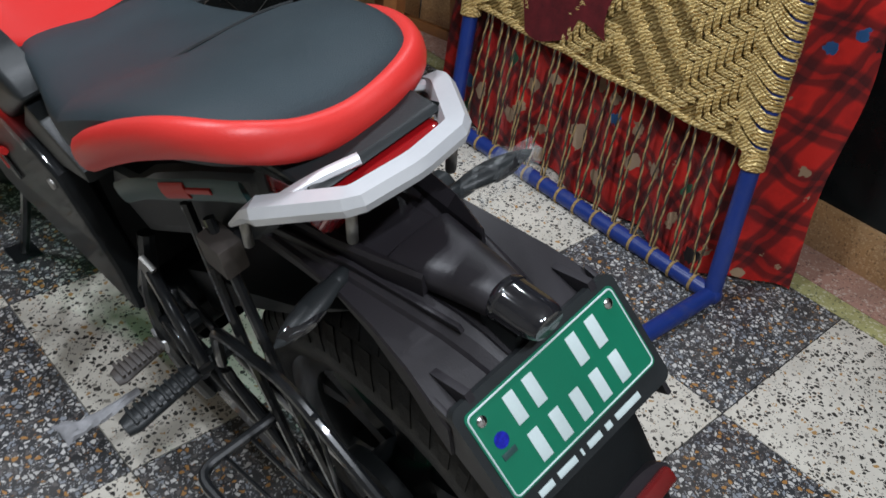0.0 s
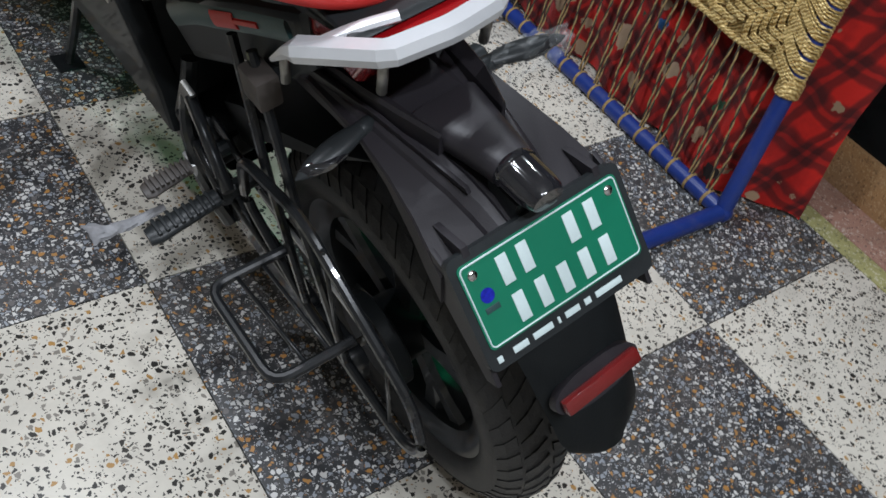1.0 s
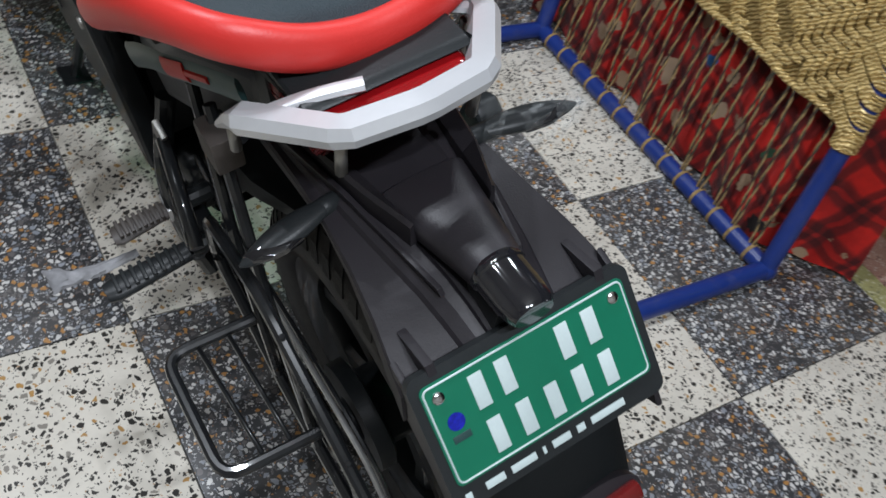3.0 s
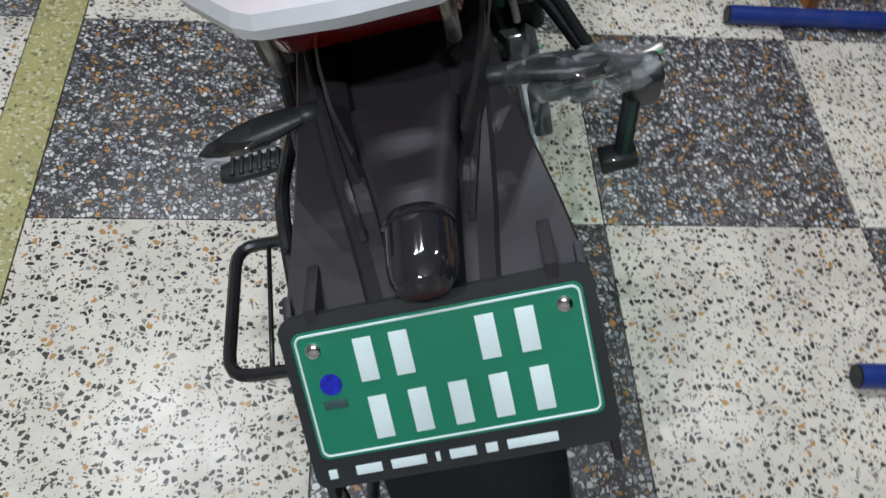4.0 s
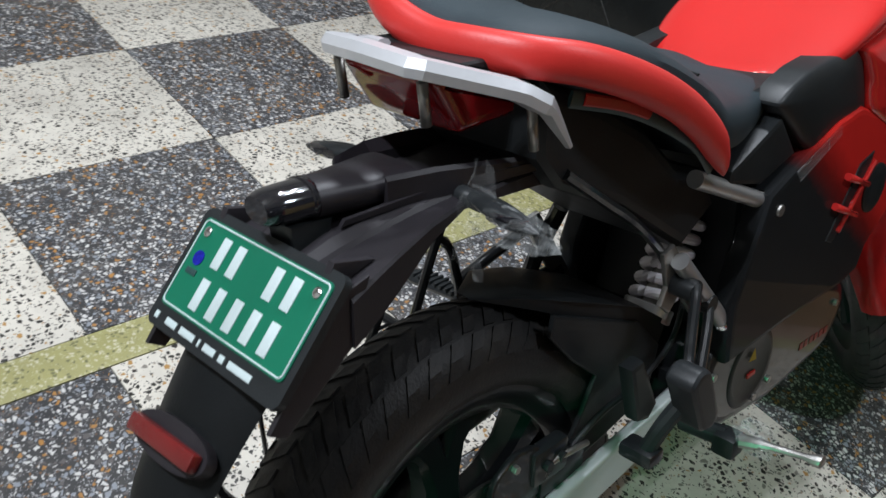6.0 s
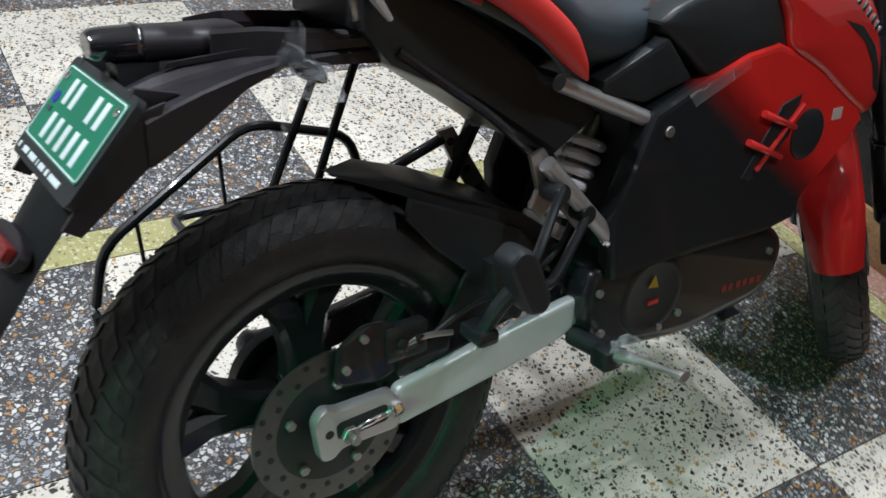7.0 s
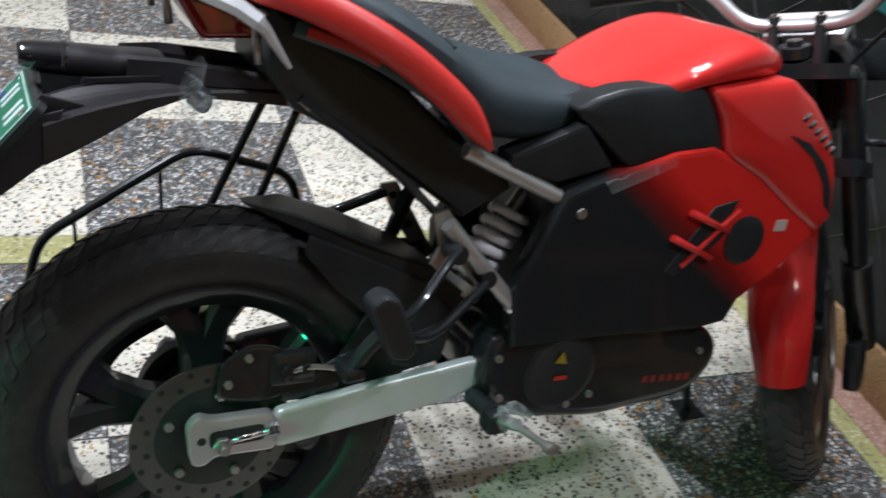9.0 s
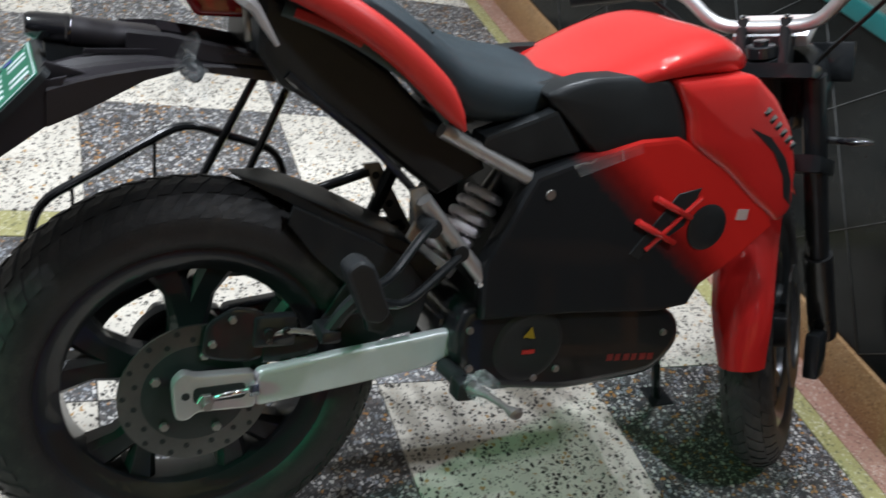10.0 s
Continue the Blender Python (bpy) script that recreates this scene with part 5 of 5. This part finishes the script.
fw = bp("front_wheel", moved(rim_mesh(0.206, 0.036), FRONT), M_GLOSSBLACK, "black cast front wheel")
bp("tyre", moved(tyre_mesh(0.290, 0.047), FRONT), M_RUBBER, "dusty black tyre", fw)
tagged(bp("tread", moved(tread_mesh(0.290, 0.047, 50), FRONT), M_RUBBER, "angled raised tread blocks", fw, smooth=False), kind="stuff")
for k in range(5):
    bp("spoke", moved(spoke_mesh(0.206, k * 2 * math.pi / 5), FRONT), M_GLOSSBLACK, "", fw)
bp("hub", moved(add_lathe(bmesh.new(), [(0.045, -0.05), (0.045, 0.05), (0.012, 0.055), (0.012, -0.055)], n=28), FRONT), M_GLOSSBLACK, "", fw)
bp("brake_disc", moved(rotor_mesh(0.125, 0.060), FRONT), M_DISC, "drilled steel brake disc", fw)
rings = []
for k in range(19):
    t = k / 18
    a = radians(60 + 122 * t)
    hw = 0.050 + 0.006 * math.sin(t * math.pi) - 0.010 * max(0, t - 0.85) / 0.15
    ring = []
    for s in (-1, -0.92, -0.7, -0.35, 0, 0.35, 0.7, 0.92, 1):
        r = 0.318 - 0.030 * abs(s) ** 3
        ring.append((hw * s, r * math.cos(a), r * math.sin(a)))
    rings.append(ring)
bm = add_rings(bmesh.new(), rings, closed=False, caps=False)
bmesh.ops.solidify(bm, geom=bm.faces[:], thickness=0.004)
bp("front_fender", moved(bm, FRONT), M_RED, "glossy red front fender")
for sg in (1, -1):
    bp("fork_leg", moved(add_tube(bmesh.new(), [(0.082 * sg, 0.56, 0.80), (0.082 * sg, 0.69, 0.48), (0.082 * sg, 0.70, 0.46)], 0.021, n=14), STEER), M_GLOSSBLACK, "black fork leg")
    bp("fork_slider", moved(add_tube(bmesh.new(), [(0.082 * sg, 0.695, 0.47), (0.080 * sg, 0.80, 0.29)], 0.027, n=14), STEER), M_FRAME, "black fork slider")
bm = bmesh.new()
add_box(bm, 0.070, 0.100, 0.70, 0.76, 0.22, 0.31, bev=0.008)
fp("front_caliper", bm, M_GLOSSBLACK, "black front brake caliper")
fp("top_clamp", slab([(0.505, 0.820), (0.60, 0.812), (0.60, 0.788), (0.505, 0.796)], -0.095, 0.095, 0.008), M_GLOSSBLACK, "black fork clamp")
fp("lower_clamp", slab([(0.57, 0.665), (0.67, 0.65), (0.67, 0.62), (0.57, 0.635)], -0.105, 0.105, 0.008), M_GLOSSBLACK)
fp("steering_stem", add_tube(bmesh.new(), [(0, 0.535, 0.83), (0, 0.62, 0.62)], 0.030, n=14), M_BLACK)
fp("key_switch", add_disc(add_disc(bmesh.new(), (0, 0.53, 0.83), (0, 0.525, 0.85), 0.026, n=20), (0, 0.525, 0.85), (0, 0.523, 0.858), 0.013, n=16), M_GLOSSBLACK, "round key switch")
bar = [(0.9 * x, y + 0.018, z - 0.022) for x, y, z in [(-0.37, 0.47, 0.962), (-0.24, 0.49, 0.972), (-0.165, 0.505, 0.970), (-0.095, 0.520, 0.905), (0, 0.525, 0.902), (0.095, 0.520, 0.905), (0.165, 0.505, 0.970), (0.24, 0.49, 0.972), (0.37, 0.47, 0.962)]]
hb = fp("handlebar", add_tube(bmesh.new(), rounded(bar, 0.035, 5), 0.0115, n=12), M_ALU, "silver raised handlebar")
DROP = Matrix.Translation((0, 0.018, -0.022)) @ Matrix.Diagonal((0.9, 1, 1, 1))


def hp(name, bm, *a):
    return fp(name, moved(bm, DROP), *a)


for sg in (1, -1):
    hp("grip", add_tube(bmesh.new(), [(0.385 * sg, 0.468, 0.961), (0.375 * sg, 0.4695, 0.9615), (0.265 * sg, 0.486, 0.970), (0.255 * sg, 0.488, 0.971)], 0.0165, n=14), M_BLACK, "black rubber grip", hb)
    hp("switch_block", add_box(bmesh.new(), *sorted((0.195 * sg, 0.252 * sg)), 0.468, 0.512, 0.952, 0.992, bev=0.008), M_BLACK, "black switch block", hb)
    hp("lever", tube([(0.21 * sg, 0.515, 0.968), (0.25 * sg, 0.535, 0.965), (0.36 * sg, 0.53, 0.955)], 0.006, n=8, smooth=4), M_BLACK, "", hb)
    hp("bar_riser", slab([(0.508, 0.83), (0.545, 0.83), (0.540, 0.915), (0.512, 0.918)], *sorted((0.030 * sg, 0.052 * sg)), 0.005), M_GLOSSBLACK, "black bar clamp", hb)
    hp("clamp_bolt", add_disc(add_disc(bmesh.new(), (0.041 * sg, 0.516, 0.916), (0.041 * sg, 0.516, 0.923), 0.0055, n=6), (0.041 * sg, 0.536, 0.913), (0.041 * sg, 0.536, 0.920), 0.0055, n=6), M_CHROME, "", hb)
DASH = Matrix.Translation((0, 0.578, 0.900)) @ Matrix.Rotation(radians(35), 4, "X")
dash = hp("dashboard", add_box(bmesh.new(), -0.074, 0.074, -0.036, 0.036, -0.014, 0.012, bev=0.010, m=DASH), M_SILVER, "silver framed dashboard", hb)
hp("dash_screen", add_box(bmesh.new(), -0.062, 0.062, -0.026, 0.026, 0.009, 0.0145, bev=0.002, m=DASH), M_STICKER, "pale screen film", dash)
fp("headlamp", loft_y(dense([(0.60, 0.07, 0.85, 0.72), (0.66, 0.085, 0.865, 0.70), (0.72, 0.075, 0.85, 0.71), (0.735, 0.05, 0.83, 0.74)], 3), n=24), M_GLOSSBLACK, "black headlamp shell")
fp("front_plate", add_box(bmesh.new(), 0.02, 0.12, 0.668, 0.674, 0.79, 0.86, bev=0.004), M_GLOSSBLACK, "black front plate")
for sg in (1, -1):
    stalk = fp("front_indicator", add_tube(bmesh.new(), [(0.085 * sg, 0.618, 0.690), (0.125 * sg, 0.614, 0.688)], 0.0065, n=10), M_BLACK, "black front indicator")
    rings = []
    for x, w in ((0.116, 0.006), (0.126, 0.010), (0.145, 0.0125), (0.165, 0.0105), (0.178, 0.005)):
        rings.append([(x * sg, 0.614 + w * math.cos(a) - 0.1 * (x - 0.116), 0.688 + 0.62 * w * math.sin(a)) for a in [2 * math.pi * q / 14 for q in range(14)]])
    fp("indicator_body", add_rings(bmesh.new(), rings), M_LAMPBLACK, "smoked lens", stalk)
fp("cable", tube([(0.23, 0.51, 0.955), (0.16, 0.57, 0.90), (0.06, 0.60, 0.80), (0.04, 0.58, 0.68)], 0.004, n=6, smooth=5), M_BLACK)
fp("cable", tube([(-0.23, 0.51, 0.955), (-0.16, 0.58, 0.89), (-0.06, 0.60, 0.78), (-0.05, 0.57, 0.66)], 0.004, n=6, smooth=5), M_BLACK)

# ---- rope bed stood on its end against the side wall ----
bed = new("rope_bed")
bed.matrix_world = Matrix.Translation((1.216, -0.316, 0.021))
tagged(bed, "blue steel rope bed stood on end with gold rope weave", "rope bed")
LEAN = Vector((0.17, 0.13, 1.0))
R_P = 0.020


def on_bed(y, z, off=0.0):
    """A point of the bed's plane: y along the foot rail, z up."""
    return Vector((LEAN.x * z - off, y + LEAN.y * z, z))


BED_W, BED_H = 0.86, 1.62
part("foot_rail", tube([(0, -0.0, 0), (0, BED_W, 0)], R_P, n=16), M_BLUEPIPE, bed)
for y in (0, BED_W):
    part("side_rail", tube([(0, y, -0.0), on_bed(y, BED_H)], R_P, n=16), M_BLUEPIPE, bed, "blue side rail")
    part("leg", tube([(0.012, y, 0), (-0.20, y + 0.004, 0), (-0.385, y + 0.008, 0)], R_P, n=16), M_BLUEPIPE, bed, "blue leg lying along the floor")
    part("leg_cap", disc((-0.383, y + 0.008, 0), (-0.389, y + 0.008, 0), R_P * 0.93, n=16), M_BLACK, bed)
    part("corner_joint", add_lathe(bmesh.new(), [(0.0005, -0.024), (0.016, -0.020), (0.0235, -0.008), (0.0235, 0.008), (0.016, 0.020), (0.0005, 0.024)], Matrix.Translation((0, y, 0)), n=18, closed=False), M_BLUEPIPE, bed)
part("head_rail", tube([on_bed(0, BED_H), on_bed(BED_W, BED_H)], R_P, n=16), M_BLUEPIPE, bed)

Z_EDGE = 0.325
# twisted cords that tension the weave
random.seed(5)
for k in range(27):
    y0 = 0.05 + (k // 2) * 0.0584 + (k % 2) * 0.006
    y1 = y0 + (0.027 if k % 2 else -0.010) + random.uniform(-0.007, 0.007)
    a, b = on_bed(y0, 0.0), on_bed(y1, Z_EDGE + 0.004)
    bm = bmesh.new()
    half_faces = 0
    for ph in (0, math.pi):
        pts = []
        for q in range(33):
            t = q / 32
            w = t * 34 + ph
            sag = 0.004 * math.sin(math.pi * t) * (1 if k % 3 else -0.6)
            pts.append(a.lerp(b, t) + Vector((0.0019 * math.cos(w) - 0.004, 0.0019 * math.sin(w) + sag, 0)))
        add_tube(bm, pts, 0.0022, n=5)
        half_faces = half_faces or len(bm.faces)
    for n_f, f in enumerate(bm.faces):
        f.material_index = 0 if n_f < half_faces else 1
    part("cord", bm, M_CORD, bed).data.materials.append(M_CORDDARK)
    bm = bmesh.new()
    add_lathe(bm, [(R_P + 0.001, -0.004), (R_P + 0.0032, -0.0018), (R_P + 0.0032, 0.0018), (R_P + 0.001, 0.004)], Matrix.Translation((0, y0, 0)) @ Matrix.Rotation(radians(90), 4, "Z"), n=14)
    if k % 2 == 0:
        part("cord_loop", bm, M_CORD, bed)
# thick lower edge rope of the weave
part("edge_rope", add_tube(bmesh.new(), [on_bed(-0.005 + 0.0875 * k, Z_EDGE + 0.004 * math.sin(k * 2.3), 0.002) for k in range(11)], 0.007, n=10, smooth=3), M_GOLD, bed, "bundled gold edge rope")
# flat bundles of strands led from the weave round the side rails
random.seed(8)
for y, d in ((0, 1), (BED_W, -1)):
    bm = bmesh.new()
    for k in range(26):
        z0 = Z_EDGE - 0.004 + k * 0.036
        drop = random.uniform(0.020, 0.034)
        for s in range(5):
            q = s * 0.0062 + random.uniform(-0.001, 0.001)
            add_tube(bm, [on_bed(y + 0.062 * d, z0 + drop + q, 0.007), on_bed(y + 0.022 * d, z0 + 0.010 + q, 0.022), on_bed(y - 0.006 * d, z0 + q, 0.0245), on_bed(y - 0.0235 * d, z0 - 0.004 + q, 0.004), on_bed(y - 0.010 * d, z0 - 0.004 + q, -0.022), on_bed(y + 0.016 * d, z0 + q, -0.020)], 0.0031, n=5, smooth=2)
    for q in range(6):
        z0 = Z_EDGE - 0.026 + q * 0.0058
        add_tube(bm, [on_bed(y, z0, 0) + Vector((math.cos(w) * 0.0245, math.sin(w) * 0.0245, 0.002 * math.sin(w * 2))) for w in [2 * math.pi * p / 14 for p in range(14)]], 0.004, n=5, closed=True)
    tagged(part("rail_wrap", bm, M_GOLD, bed, "gold rope wound round the rail"), kind="stuff")


# herringbone weave: flat strands, three passed over and three under
def strand(u0, v0, du, dv, length, width, lift):
    """A short strand bulging out of the bed's plane."""
    rings = []
    n = 7
    dl = math.hypot(du, dv)
    du, dv = du / dl, dv / dl
    for q in range(n):
        t = q / (n - 1)
        h = lift * math.sin(math.pi * t) + 0.001
        ring = []
        for s, e in ((-1, 0), (-0.5, 0.0026), (0.5, 0.0026), (1, 0), (0, -0.002)):
            u = u0 + du * length * t - dv * width * s
            v = v0 + dv * length * t + du * width * s
            ring.append(on_bed(u, v, h + e))
        rings.append(ring)
    return rings


P = 0.0165
cols, rws = int(BED_W / P), int(0.62 / P)
big = bmesh.new()
for i in range(cols):
    for j in range(rws):
        u, v = i * P, Z_EDGE + 0.008 + j * P
        zig = (i // 12) % 2
        ph = (i + j) % 6 if zig == 0 else (i - j) % 6
        if ph == 0:
            for o in (-0.0046, 0.0, 0.0046):
                add_rings(big, strand(u + random.uniform(-0.002, 0.002), v + o, 1, 0.0, P * 3.2, 0.0027, 0.007 - abs(o) * 0.2))
        elif ph == 3:
            for o in (-0.0046, 0.0, 0.0046):
                add_rings(big, strand(u + o, v + random.uniform(-0.002, 0.002), 0.0, 1, P * 3.2, 0.0027, 0.007 - abs(o) * 0.2))
tagged(part("weave", big, M_GOLD, bed, "flat gold herringbone rope weave"), kind="stuff")
# plain backing sheet added to fill the dark gaps between strands
bm = bmesh.new()
grid = [[on_bed(BED_W * a / 10, Z_EDGE + 0.95 * b / 8, -0.004) for a in range(11)] for b in range(9)]
add_rings(bm, grid, closed=False, caps=False)
bmesh.ops.solidify(bm, geom=bm.faces[:], thickness=0.004)
part("under_weave", bm, M_GOLD, bed, "gold backing sheet that fills the gaps in the weave")

# red cloth knotted into the top of the weave
bm = bmesh.new()
rings = []
for a in range(21):
    rings.append([on_bed(0.42 + 0.022 * a + 0.01 * math.sin(b), 0.395 + 0.035 * b + 0.02 * math.sin(a * 0.5) - (0.05 if b == 0 and 4 < a < 12 else 0), 0.014 + 0.006 * math.sin(a * 0.9 + b * 1.1)) for b in range(14)])
add_rings(bm, rings, closed=False, caps=False)
bmesh.ops.solidify(bm, geom=bm.faces[:], thickness=0.006)
tagged(part("folded_cloth", bm, plain("maroon_cloth", (0.20, 0.020, 0.026), 0.9, var=0.4, scale=30.0, relief=0.5)), "maroon cloth draped over the rope weave", "cloth").matrix_world = bed.matrix_world.copy()

# ---- plaid blanket hung behind the bed ----
bm = bmesh.new()
rings = []
for a in range(61):
    t = a / 60
    y = -0.41 + 1.06 * t
    ring = []
    for b in range(41):
        z = 0.010 + 1.25 * b / 40
        fold = 0.016 * math.sin(t * 23 + 1.5 * math.sin(z * 4)) + 0.008 * math.sin(t * 51 + 3.0 * math.sin(z * 6 + t * 4)) + 0.024 * noise.noise(Vector((t * 5, z * 3, 0.3)))
        x = 1.278 + 0.165 * z + fold + 0.12 * max(0.0, (0.14 - t) / 0.14)
        ring.append((x, y + 0.13 * z + 0.012 * math.sin(z * 9), z))
    rings.append(ring)
add_rings(bm, rings, closed=False, caps=False)
bmesh.ops.solidify(bm, geom=bm.faces[:], thickness=-0.012)
tagged(part("blanket", bm, M_PLAID), "red plaid fleece blanket hanging behind the rope bed", "blanket")

# ---- low wooden stool beyond the bed ----
stool = new("stool")
stool.matrix_world = pose(1.17, 0.80, 0, 0, 0, 14)
tagged(stool, "low brown wooden stool in the dark corner", "stool")
for sx in (-1, 1):
    for sy in (-1, 1):
        rings = [[(sx * (0.145 + o) + a * w, sy * (0.12 + o * 0.7) + b * w, z) for a, b in ((-1, -1), (1, -1), (1, 1), (-1, 1))] for z, w, o in ((0.0, 0.014, 0.03), (0.2, 0.018, 0.018), (0.42, 0.020, 0.0))]
        part("leg", add_rings(bmesh.new(), rings), M_WOOD, stool)
part("seat", box(-0.19, 0.19, -0.16, 0.16, 0.42, 0.45, bev=0.008), M_WOOD, stool)
for sx in (-1, 1):
    part("stretcher", box(sx * 0.158 - 0.008, sx * 0.158 + 0.008, -0.12, 0.12, 0.16, 0.19, bev=0.003), M_WOOD, stool)
crumpled("cloth_bundle", M_GREYBAG, (1.10, 0.70, 0.0), (0.045, 0.035, 0.028), "small grey cloth bundle beside the stool", "cloth", 7)

# ---- floor tiles, strips and borders ----
xs = list(X_FAR)
for i in range(len(xs) - 1):
    for j in range(len(Y_LINES) - 1):
        dark = (i + j) % 2 == TILE_FLIP_FAR
        floor_piece("tile", M_DARK_TILE if dark else M_WHITE_TILE, xs[i], xs[i + 1], Y_LINES[j], Y_LINES[j + 1])
for i in range(len(X_LINES) - 1):
    for j in range(len(Y_LINES) - 1):
        dark = (i + j) % 2 == TILE_FLIP
        floor_piece("tile", M_DARK_TILE if dark else M_WHITE_TILE, X_LINES[i], X_LINES[i + 1], Y_LINES[j], Y_LINES[j + 1])
floor_piece("border_strip", M_STRIP, -0.572, -0.48, Y_BACK, 1.0, 0.0006)
floor_piece("border_strip", M_STRIP, X_LEFT, 1.43, 1.0, 1.062, 0.0006)
floor_piece("border_strip", M_STRIP, 1.43, 1.492, Y_BACK, 1.062, 0.0006)
floor_piece("border_slab", M_PINK_TILE, X_LEFT, 1.492, 1.062, Y_WALL, 0.0006)
floor_piece("border_slab", M_PINK_TILE, 1.492, X_WALL, Y_BACK, Y_WALL, 0.0006)
